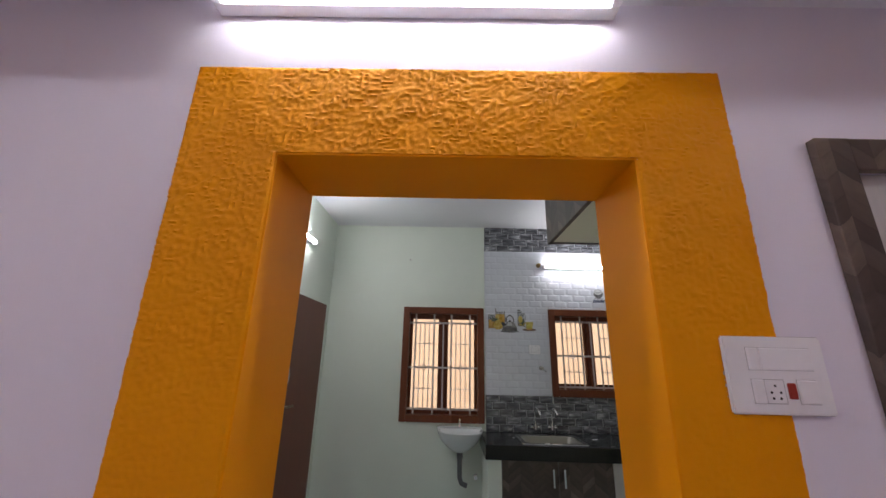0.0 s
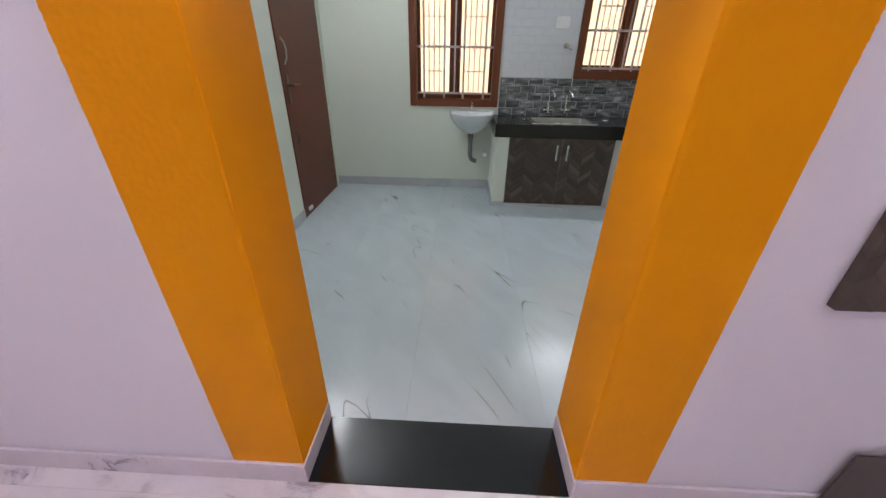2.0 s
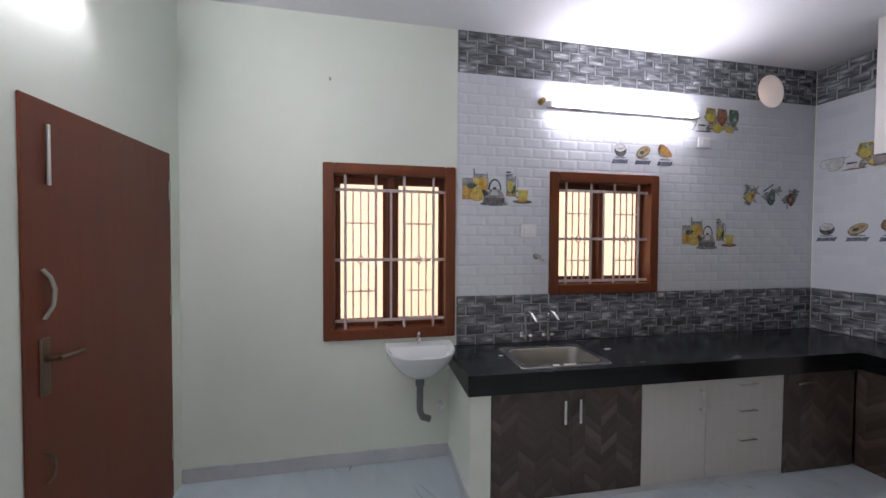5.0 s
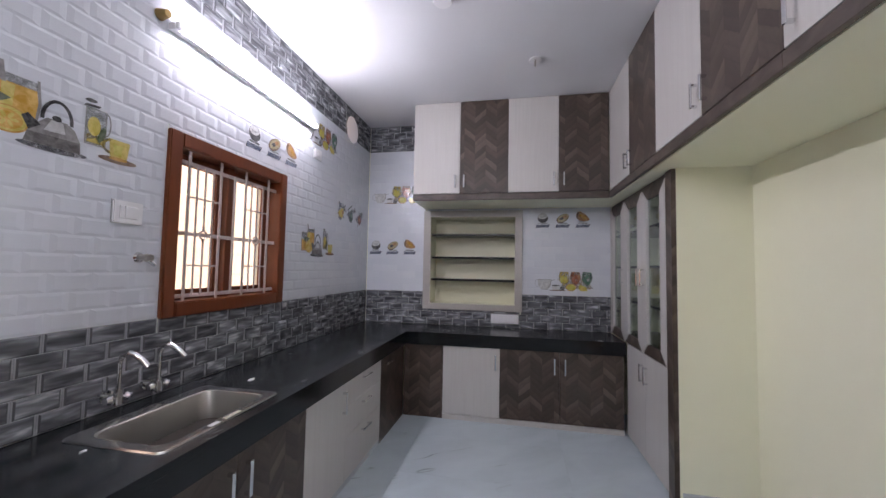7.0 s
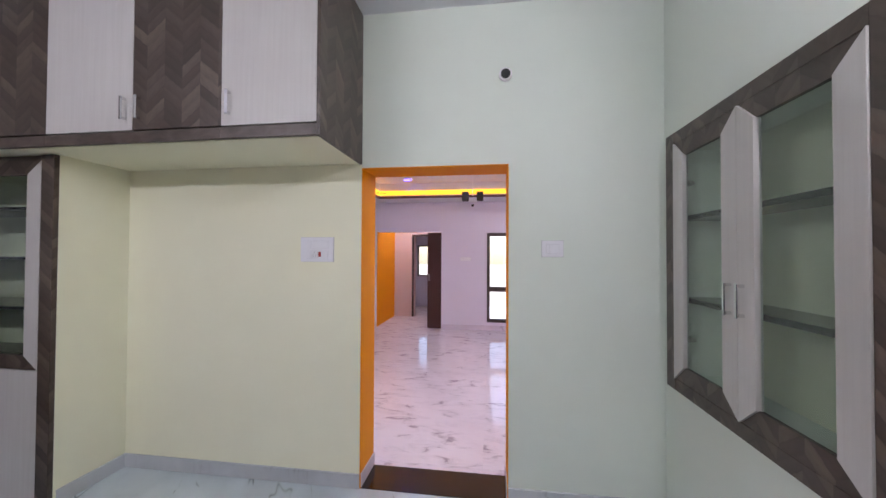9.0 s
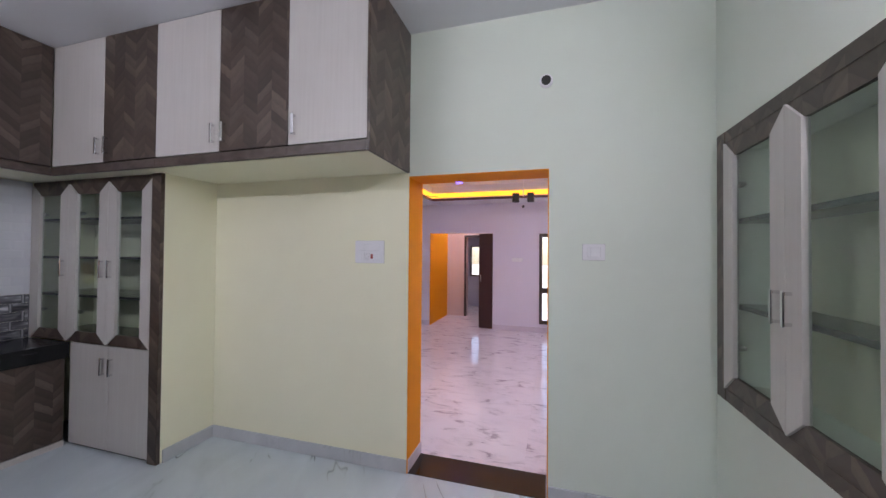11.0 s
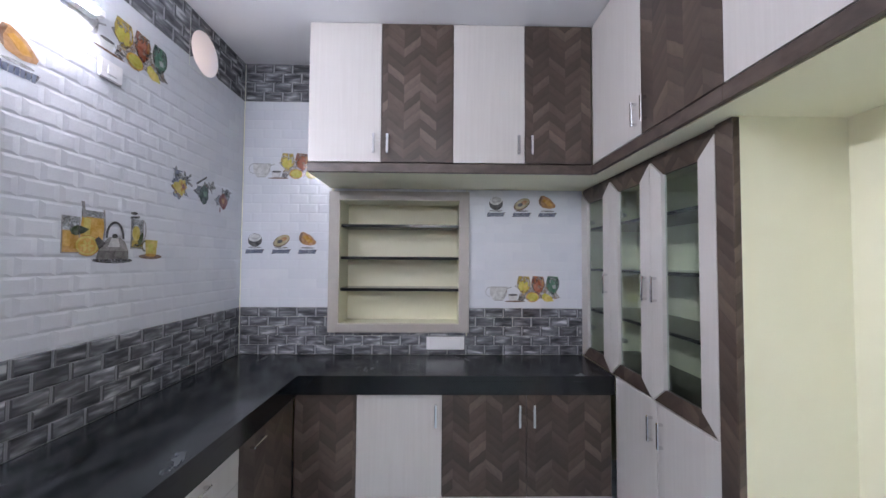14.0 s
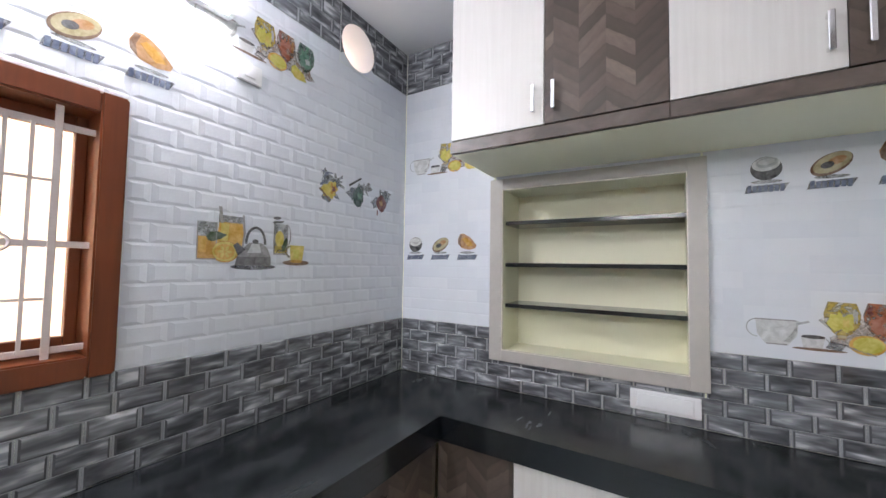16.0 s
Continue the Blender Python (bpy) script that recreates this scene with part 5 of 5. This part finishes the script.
def blob(cx, cz, rx, rz, seed, n=28, rough=0.35):
    """A ragged patch."""
    out = []
    for k in range(n):
        a = 2 * math.pi * k / n
        f = 1 - rough * 0.5 + rough * noise.noise(Vector((math.cos(a) * 2.2 + seed, math.sin(a) * 2.2, seed * 1.7))) * 1.6
        out.append((cx + rx * f * math.cos(a), cz + rz * f * math.sin(a)))
    return out


def outline(x0, x1, z0, z1, w=0.004):
    """Three strokes of an open glass: two sides and the foot."""
    return [quad(x0, x0 + w, z0, z1), quad(x1 - w, x1, z0, z1), quad(x0, x1, z0, z0 + w)]


def print_kettle(m):
    p = thing("tile_print", m, "printed juice glasses, lemon slice, grey kettle and cup on tiles", "tile print", "kettle tile prints")
    flat("juice_glass", p, quad(0.0, 0.078, 0.035, 0.128, 0.003), "amber")
    flat("juice_glass", p, quad(0.006, 0.040, 0.06, 0.128, 0.002), "orange", 1)
    flat("juice_glass", p, quad(0.0, 0.080, 0.128, 0.19), "clear")
    for o in outline(0.0, 0.080, 0.030, 0.19, 0.005):
        flat("juice_glass", p, o, "mid", 2)
    flat("carafe", p, [(0.09, 0.05), (0.19, 0.05), (0.20, 0.11), (0.19, 0.195), (0.088, 0.195), (0.078, 0.11)], "orange")
    flat("carafe", p, [(0.095, 0.10), (0.125, 0.09), (0.13, 0.19), (0.095, 0.19)], "lemon", 1)
    flat("carafe", p, quad(0.085, 0.192, 0.190, 0.225), "clear")
    flat("carafe", p, [(0.092, 0.19), (0.106, 0.19), (0.096, 0.262), (0.082, 0.262)], "mid", 1)
    flat("carafe", p, [(0.185, 0.05), (0.192, 0.05), (0.205, 0.15), (0.196, 0.235), (0.188, 0.235), (0.195, 0.15)], "mid", 1)
    flat("leaf", p, [(0.035, 0.128), (0.055, 0.150), (0.085, 0.152), (0.122, 0.140), (0.10, 0.122), (0.062, 0.108), (0.045, 0.112)], "leaf", 2)
    flat("lemon_slice", p, oval(0.116, 0.066, 0.060, 0.048), "amber", 2)
    flat("lemon_slice", p, oval(0.116, 0.067, 0.054, 0.043), "lemon", 3)
    flat("lemon_slice", p, oval(0.114, 0.065, 0.043, 0.034), "orange", 4)
    for k in range(6):
        flat("lemon_slice", p, oval(0.114 + 0.020 * math.cos(k * 1.047), 0.065 + 0.016 * math.sin(k * 1.047), 0.013, 0.006, 10, turn=60 * k), "lemon", 5)
    flat("kettle", p, [(0.158, 0.006), (0.335, 0.006), (0.332, 0.05), (0.312, 0.092), (0.285, 0.112), (0.222, 0.112), (0.195, 0.085), (0.170, 0.05)], "mid", 4)
    flat("kettle", p, [(0.160, 0.008), (0.333, 0.008), (0.330, 0.048), (0.168, 0.046)], "grey", 5)
    flat("kettle", p, [(0.215, 0.064), (0.282, 0.066), (0.272, 0.108), (0.235, 0.108)], "white", 6)
    flat("kettle", p, [(0.172, 0.05), (0.150, 0.095), (0.168, 0.110), (0.205, 0.078)], "dark", 5)
    flat("kettle", p, band(0.254, 0.112, 0.052, 0.078, 0.012, -5, 185), "dark", 6)
    flat("kettle", p, oval(0.252, 0.118, 0.015, 0.011), "dark", 7)
    flat("shadow_print", p, oval(0.25, 0.0, 0.11, 0.014), "shade", 1)
    flat("jar", p, quad(0.345, 0.425, 0.065, 0.215, 0.004), "clear")
    for o in outline(0.345, 0.425, 0.06, 0.215, 0.004):
        flat("jar", p, o, "mid", 1)
    flat("jar", p, [(0.336, 0.214), (0.392, 0.220), (0.40, 0.232), (0.345, 0.226)], "dark", 2)
    flat("jar", p, oval(0.362, 0.243, 0.022, 0.008, 12, turn=5), "dark", 2)
    flat("jar", p, oval(0.378, 0.14, 0.024, 0.040), "lemon", 2)
    flat("jar", p, quad(0.352, 0.418, 0.070, 0.105), "gold", 2)
    flat("jar", p, oval(0.408, 0.112, 0.012, 0.036, turn=-18), "leaf", 3)
    flat("jar", p, band(0.425, 0.16, 0.018, 0.05, 0.006, -90, 90), "mid", 2)
    flat("cup", p, [(0.445, 0.035), (0.515, 0.035), (0.525, 0.112), (0.438, 0.112)], "lemon")
    flat("cup", p, [(0.46, 0.045), (0.49, 0.045), (0.495, 0.09), (0.455, 0.09)], "yellow", 1)
    flat("cup", p, band(0.440, 0.078, 0.028, 0.032, 0.011, 80, 280), "gold", 1)
    flat("saucer", p, oval(0.478, 0.022, 0.080, 0.014), "brown", 1)
    flat("saucer", p, oval(0.478, 0.029, 0.038, 0.008), "amber", 2)
    return p


def print_fruit(m):
    p = thing("tile_print", m, "printed coconut and fruit halves over illegible captions on white tiles", "tile print", "fruit tile prints")
    for u, kind in ((0.07, 0), (0.28, 1), (0.49, 2)):
        if kind == 0:
            flat("fruit", p, oval(u, 0.122, 0.056, 0.054), "dark")
            flat("fruit", p, oval(u, 0.142, 0.050, 0.032, turn=8), "white", 1)
            flat("fruit", p, oval(u + 0.004, 0.148, 0.040, 0.022, turn=8), "pale", 2)
            flat("fruit", p, oval(u + 0.002, 0.152, 0.030, 0.014, turn=8), "white", 3)
        elif kind == 1:
            flat("fruit", p, oval(u, 0.116, 0.072, 0.042, turn=30), "brown")
            flat("fruit", p, oval(u + 0.003, 0.121, 0.066, 0.035, turn=30), "olive", 1)
            flat("fruit", p, oval(u + 0.018, 0.130, 0.030, 0.016, turn=24), "tan", 2)
            flat("fruit", p, oval(u - 0.012, 0.112, 0.022, 0.014, turn=20), "dark", 3)
        else:
            flat("fruit", p, [(u - 0.072, 0.150), (u - 0.055, 0.186), (u - 0.030, 0.190), (u + 0.025, 0.160), (u + 0.068, 0.110), (u + 0.060, 0.090), (u + 0.015, 0.080), (u - 0.04, 0.092), (u - 0.068, 0.120)], "tan")
            flat("fruit", p, [(u - 0.040, 0.150), (u - 0.02, 0.165), (u + 0.02, 0.145), (u + 0.045, 0.108), (u + 0.01, 0.100)], "amber", 2)
            flat("fruit", p, [(u - 0.07, 0.145), (u - 0.055, 0.184), (u - 0.038, 0.180), (u - 0.052, 0.14), (u - 0.045, 0.10), (u - 0.066, 0.118)], "brown", 1)
        flat("caption", p, [(u - 0.078, 0.012), (u + 0.060, 0.020), (u + 0.078, 0.050), (u - 0.068, 0.044)], "shade")
        for k in range(7):
            a = u - 0.068 + 0.019 * k
            flat("caption", p, [(a, 0.014 + 0.003 * (k % 2)), (a + 0.014, 0.015), (a + 0.016, 0.050 - 0.004 * (k % 3)), (a + 0.002, 0.048 - 0.003 * (k % 2))], "blue", 1)
        flat("fruit_shadow", p, oval(u, 0.062, 0.055, 0.008), "clear")
    return p


def print_drinks(m):
    p = thing("tile_print", m, "printed pale teapot, cup and three coloured goblets on white tiles", "tile print", "drinks tile prints")
    flat("teapot", p, [(0.03, 0.125), (0.035, 0.06), (0.06, 0.02), (0.14, 0.02), (0.168, 0.06), (0.175, 0.125)], "white")
    flat("teapot", p, [(0.12, 0.03), (0.145, 0.03), (0.168, 0.075), (0.17, 0.11), (0.15, 0.07)], "clear", 1)
    flat("teapot", p, quad(0.028, 0.165, 0.122, 0.127), "mid", 2)
    flat("teapot", p, quad(0.065, 0.135, 0.016, 0.021), "mid", 2)
    flat("teapot", p, [(0.165, 0.105), (0.21, 0.122), (0.205, 0.129), (0.165, 0.115)], "pale", 2)
    flat("teapot", p, band(0.036, 0.085, 0.040, 0.042, 0.005, 90, 270), "pale", 1)
    flat("coffee_cup", p, [(0.185, 0.016), (0.245, 0.016), (0.255, 0.062), (0.180, 0.062)], "white", 1)
    flat("coffee_cup", p, oval(0.218, 0.062, 0.038, 0.008), "dark", 2)
    flat("coffee_cup", p, band(0.252, 0.04, 0.016, 0.018, 0.004, -80, 80), "pale", 1)
    flat("saucer", p, oval(0.235, 0.010, 0.085, 0.006), "brown")
    flat("biscuit", p, [(0.255, 0.02), (0.30, 0.012), (0.318, 0.04), (0.27, 0.05)], "shade", 2)
    flat("wash", p, blob(0.43, 0.085, 0.19, 0.10, 4.4, rough=0.3), "peach")
    for u, soft, deep in ((0.305, "gold", "yellow"), (0.42, "rust", "red"), (0.54, "moss", "green")):
        bowl = [(-0.040, 0.215), (-0.054, 0.165), (-0.050, 0.125), (-0.026, 0.085), (-0.006, 0.072), (0.008, 0.072), (0.030, 0.088), (0.052, 0.125), (0.056, 0.165), (0.044, 0.210)]
        flat("goblet", p, [(u + x, z) for x, z in bowl], soft, 1)
        flat("goblet", p, blob(u - 0.002, 0.132, 0.040, 0.050, u * 9, rough=0.35), deep, 2)
        flat("goblet", p, blob(u + 0.012, 0.128, 0.017, 0.020, u * 5 + 2, rough=0.4), {"yellow": "lemon", "red": "peach", "green": "pale"}[deep], 3)
        flat("goblet", p, blob(u - 0.034, 0.185, 0.012, 0.024, u * 7, rough=0.5), {"yellow": "gold", "red": "plum", "green": "pine"}[deep], 3)
        flat("goblet", p, blob(u + 0.038, 0.160, 0.009, 0.034, u * 3, rough=0.4), {"yellow": "pale", "red": "tan", "green": "pine"}[deep], 3)
        flat("goblet", p, quad(u - 0.012, u + 0.012, 0.066, 0.078), {"yellow": "olive", "red": "plum", "green": "pine"}[deep], 3)
    flat("lemon", p, oval(0.375, 0.044, 0.052, 0.040), "orange", 4)
    flat("lemon", p, oval(0.378, 0.046, 0.044, 0.032), "yellow", 5)
    flat("lemon", p, [(0.455, 0.062), (0.475, 0.078), (0.53, 0.05), (0.548, 0.012), (0.49, 0.008), (0.455, 0.03)], "yellow", 4)
    flat("lemon", p, oval(0.498, 0.030, 0.036, 0.022), "lemon", 5)
    flat("straw", p, [(0.32, 0.03), (0.40, 0.002), (0.40, 0.007), (0.322, 0.036)], "mid", 5)
    return p


def print_splash(m):
    p = thing("tile_print", m, "printed fruits in pale blue water splashes on white tiles", "tile print", "splash tile prints")
    for u, s in ((0.10, 1), (0.34, 2), (0.55, 3)):
        flat("splash", p, blob(u, 0.10, 0.115 - 0.012 * s, 0.085, s * 3.1, rough=0.6), "splash")
        flat("splash", p, blob(u + 0.05, 0.15, 0.075, 0.05, s * 4.7, rough=0.7), "clear", 1)
    flat("splash", p, blob(0.075, 0.185, 0.050, 0.018, 7.7, rough=0.9), "blue", 1)
    flat("splash", p, blob(0.055, 0.12, 0.016, 0.04, 2.9, rough=0.9), "blue", 1)
    flat("fruit", p, blob(0.115, 0.088, 0.070, 0.066, 6.3, rough=0.35), "lemon", 2)
    flat("fruit", p, blob(0.13, 0.10, 0.034, 0.030, 3.2, rough=0.5), "amber", 3)
    flat("fruit", p, blob(0.135, 0.10, 0.018, 0.017, 1.2, rough=0.6), "plum", 4)
    flat("stick", p, [(0.03, 0.085), (0.04, 0.092), (0.115, 0.030), (0.108, 0.026)], "brown", 3)
    flat("fruit", p, blob(0.335, 0.088, 0.048, 0.068, 9.1, rough=0.15), "pine", 2)
    flat("fruit", p, blob(0.345, 0.095, 0.018, 0.030, 2.6, rough=0.4), "green", 3)
    flat("fruit", p, blob(0.555, 0.080, 0.050, 0.058, 5.1, rough=0.12), "plum", 2)
    flat("fruit", p, blob(0.552, 0.082, 0.020, 0.026, 8.3, rough=0.4), "tan", 3)
    flat("stick", p, [(0.25, 0.150), (0.355, 0.215), (0.362, 0.207), (0.262, 0.142)], "dark", 3)
    flat("stick", p, [(0.510, -0.005), (0.522, -0.005), (0.522, 0.03), (0.512, 0.034)], "plum", 3)
    return p


FN, FE = NORTH - 0.0032, EAST - 0.0018
print_kettle(at(0.995, FN, 1.895))
print_kettle(at(2.915, FN, 1.565))
print_fruit(at(2.245, FN, 2.235))
print_drinks(at(2.87, FN, 2.545))
print_splash(at(3.495, FN, 1.92))
print_drinks(at(FE, 5.30, 2.225, -90))
print_fruit(at(FE, 5.31, 1.612, -90))
print_fruit(at(FE, 3.375, 1.925, -90))
print_drinks(at(FE, 3.385, 1.245, -90))

# ---- floor tiles ----
TILE_MESH = {}


def floor_tiles(parent, x0, x1, y0, y1, w, d, ox, oy, mat, skip=None):
    gap = 0.00025
    i0, i1 = math.floor((x0 - ox) / w), math.ceil((x1 - ox) / w)
    j0, j1 = math.floor((y0 - oy) / d), math.ceil((y1 - oy) / d)
    for i in range(i0, i1):
        for j in range(j0, j1):
            a, b = max(x0, ox + i * w), min(x1, ox + (i + 1) * w)
            c, e = max(y0, oy + j * d), min(y1, oy + (j + 1) * d)
            if b - a < 0.02 or e - c < 0.02:
                continue
            key = (round(b - a, 3), round(e - c, 3), mat.name)
            if key not in TILE_MESH:
                TILE_MESH[key] = mesh_of("floor_tile", boxed(gap, b - a - gap, gap, e - c - gap, -0.008, 0.0, bevel=0.0004), mat)
            t = new("floor_tile", TILE_MESH[key])
            t.location = (a, c, 0)
            t.parent = parent


floor_tiles(bpy.data.objects["floor"], WEST, EAST, SOUTH, NORTH, 0.61, 1.22, 0.36, 3.22, FLOOR_TILE)
floor_tiles(bpy.data.objects["floor_hall"], HALL_W, HALL_E, -6.4, HALL - 0.01, 1.2, 1.2, 0.2, 0.6, HALL_TILE)


# ---- wall tiles ----
def tile_mesh(w, h, bevel, deep, mat):
    key = (round(w, 3), round(h, 3), round(deep, 4), mat.name)
    if key not in TILE_MESH:
        g = 0.0005 if mat == GREY_TILE else 0.0
        bm = bmesh.new()
        lo = [bm.verts.new((x, 0.0, z)) for x, z in ((g, g), (w - g, g), (w - g, h - g), (g, h - g))]
        grey = mat == GREY_TILE
        low = deep * (0.45 if grey else 0.12)
        k = min(bevel, w * 0.3, h * 0.3)
        kx, kz = (min(0.0120, w * 0.3), min(0.0065, h * 0.3)) if grey else (min(k * 2.0, w * 0.3), k)

        def ring(dx, dz, y):
            return [bm.verts.new((x, y, z)) for x, z in ((dx, dz), (w - dx, dz), (w - dx, h - dz), (dx, h - dz))]
        rings = [lo, ring(g, g, -low)] + ([ring(min(0.0062, w * 0.2), 0.0017, -low)] if grey else []) + [ring(kx, kz, -deep)]
        for a, b in zip(rings, rings[1:]):
            for n in range(4):
                bm.faces.new((a[n], a[(n + 1) % 4], b[(n + 1) % 4], b[n]))
        bm.faces.new(rings[-1])
        me = mesh_of("tile", bm, mat)
        if grey:
            me.materials.append(SILVER_EDGE)
            me.materials.append(SHADED_BEVEL)
            for n in range(12):
                # Lips take border and painted highlight, side bevels the painted shade.
                me.polygons[n].material_index = 1 if n < 8 else 2 if n % 4 in (1, 3) else 0
        TILE_MESH[key] = me
    return TILE_MESH[key]


def pieces_left(r, hole):
    """The pieces of a rectangle that a hole leaves."""
    u0, u1, z0, z1 = r
    a, b, c, d = hole
    if u1 <= a or u0 >= b or z1 <= c or z0 >= d:
        return [r]
    m0, m1 = max(u0, a), min(u1, b)
    cut = [(u0, m0, z0, z1), (m1, u1, z0, z1), (m0, m1, z0, c), (m0, m1, d, z1)]
    return [q for q in cut if q[1] - q[0] > 0.012 and q[3] - q[2] > 0.008]


def wall_tiles(owner, m, u0, u1, z0, z1, holes, mat, name, bevel, deep, near=None, limit=290):
    """Running bond tiles on local face y = 0, front to -y. Those out of the near stretch are joined."""
    w, h = 0.15, (z1 - z0) / max(1, round((z1 - z0) / 0.075))
    rows = max(1, round((z1 - z0) / h))
    rest = bmesh.new()
    count = 0
    for r in range(rows):
        a = u0 - (w / 2 if r % 2 else 0)
        while a < u1:
            q = (max(a, u0), min(a + w, u1), z0 + r * h, z0 + (r + 1) * h)
            a += w
            cut = [q] if q[1] - q[0] > 0.012 else []
            for hole in holes:
                cut = [piece for c in cut for piece in pieces_left(c, hole)]
            for q in cut:
                me = tile_mesh(q[1] - q[0], q[3] - q[2], bevel, deep, mat)
                if (near is None or near[0] < q[0] < near[1] and near[2] < q[2] < near[3]) and count < limit:
                    t = new(name, me)
                    t.parent = owner
                    t.matrix_world = m @ Matrix.Translation((q[0], 0, q[2]))
                    count += 1
                else:
                    tmp = len(rest.verts)
                    rest.from_mesh(me)
                    rest.verts.ensure_lookup_table()
                    bmesh.ops.translate(rest, vec=(q[0], 0, q[2]), verts=rest.verts[tmp:])
    if rest.verts:
        ob = part("tile_field", rest, mat, owner)
        ob.matrix_world = m
        tagged(ob, kind="stuff")


BAND0, BAND1, LOFT0 = 1.20, 2.86, 2.157
wn, we = bpy.data.objects["wall_north"], bpy.data.objects["wall_east"]
mn, me_ = at(0, NORTH, 0), at(EAST, 0, 0, -90)
holes_n = [WIN["window_1"], WIN["window_2"], (VENT[0] - 0.15, VENT[0] + 0.15, VENT[1] - 0.15, VENT[1] + 0.15)]
T0 = 0.955
wall_tiles(wn, mn, T0, EAST, COUNTER, BAND0, holes_n, GREY_TILE, "tile", 0.0075, 0.006)
wall_tiles(wn, mn, T0, EAST, BAND0, BAND1, holes_n, WHITE_TILE, "tile", 0.012, 0.0024, (2.3, 4.2, 1.0, 2.65))
wall_tiles(wn, mn, T0, EAST, BAND1, CEIL, holes_n, GREY_TILE, "tile", 0.0075, 0.006)
nh = (-4.632, -3.538, 1.02, 2.12)
loft_hole = (-4.62, -2.0, LOFT0, 4.0)
wall_tiles(we, me_, -NORTH + 0.007, -2.60, COUNTER, BAND0, [nh], GREY_TILE, "tile", 0.0075, 0.006)
wall_tiles(we, me_, -NORTH + 0.007, -2.60, BAND0, BAND1, [nh, loft_hole], WHITE_TILE, "tile", 0.008, 0.0010)
wall_tiles(we, me_, -NORTH + 0.007, -2.60, BAND1, CEIL, [loft_hole], GREY_TILE, "tile", 0.0075, 0.006)

# ring of cut tile round the vent
for mat, up in ((GREY_TILE, True), (WHITE_TILE, False)):
    bm = bmesh.new()
    n = 64
    cx, cz, r = VENT
    for k in range(n):
        pts = []
        for a in (2 * math.pi * k / n, 2 * math.pi * (k + 1) / n):
            c, s = math.cos(a), math.sin(a)
            e = 0.151 / max(abs(c), abs(s))
            pts.append(((cx + r * c, cz + r * s), (cx + e * c, cz + e * s)))
        z_mid = sum(p[1] for q in pts for p in q) / 4
        if (z_mid > BAND1) == up:
            (i0, o0), (i1, o1) = pts
            vs = [bm.verts.new((x, -0.0055, z)) for x, z in (i0, o0, o1, i1)]
            bm.faces.new(vs)
    ob = part("tile", bm, mat, wn)
    ob.matrix_world = mn
lining = bmesh.new()
ring = [[lining.verts.new((VENT[0] + VENT[2] * math.cos(2 * math.pi * k / 48), y, VENT[1] + VENT[2] * math.sin(2 * math.pi * k / 48))) for k in range(48)] for y in (-0.0045, 0.23)]
for k in range(48):
    lining.faces.new((ring[0][k], ring[0][(k + 1) % 48], ring[1][(k + 1) % 48], ring[1][k]))
ob = part("vent_lining", lining, WHITE_PAINT, wn)
ob.matrix_world = mn
cover = thing("vent_cover", at(VENT[0], NORTH - 0.003, VENT[1]), "round translucent white sheet over the vent hole", "vent cover")
FROST = Nodes("frosted_white_sheet", 0.6, base=(0.86, 0.92, 1.0)).put("Transmission Weight", 1.0).put("IOR", 1.08).mat
part("sheet", rod(bmesh.new(), (0, 0, 0), (0, 0.003, 0), VENT[2] - 0.001, 40), FROST, cover)
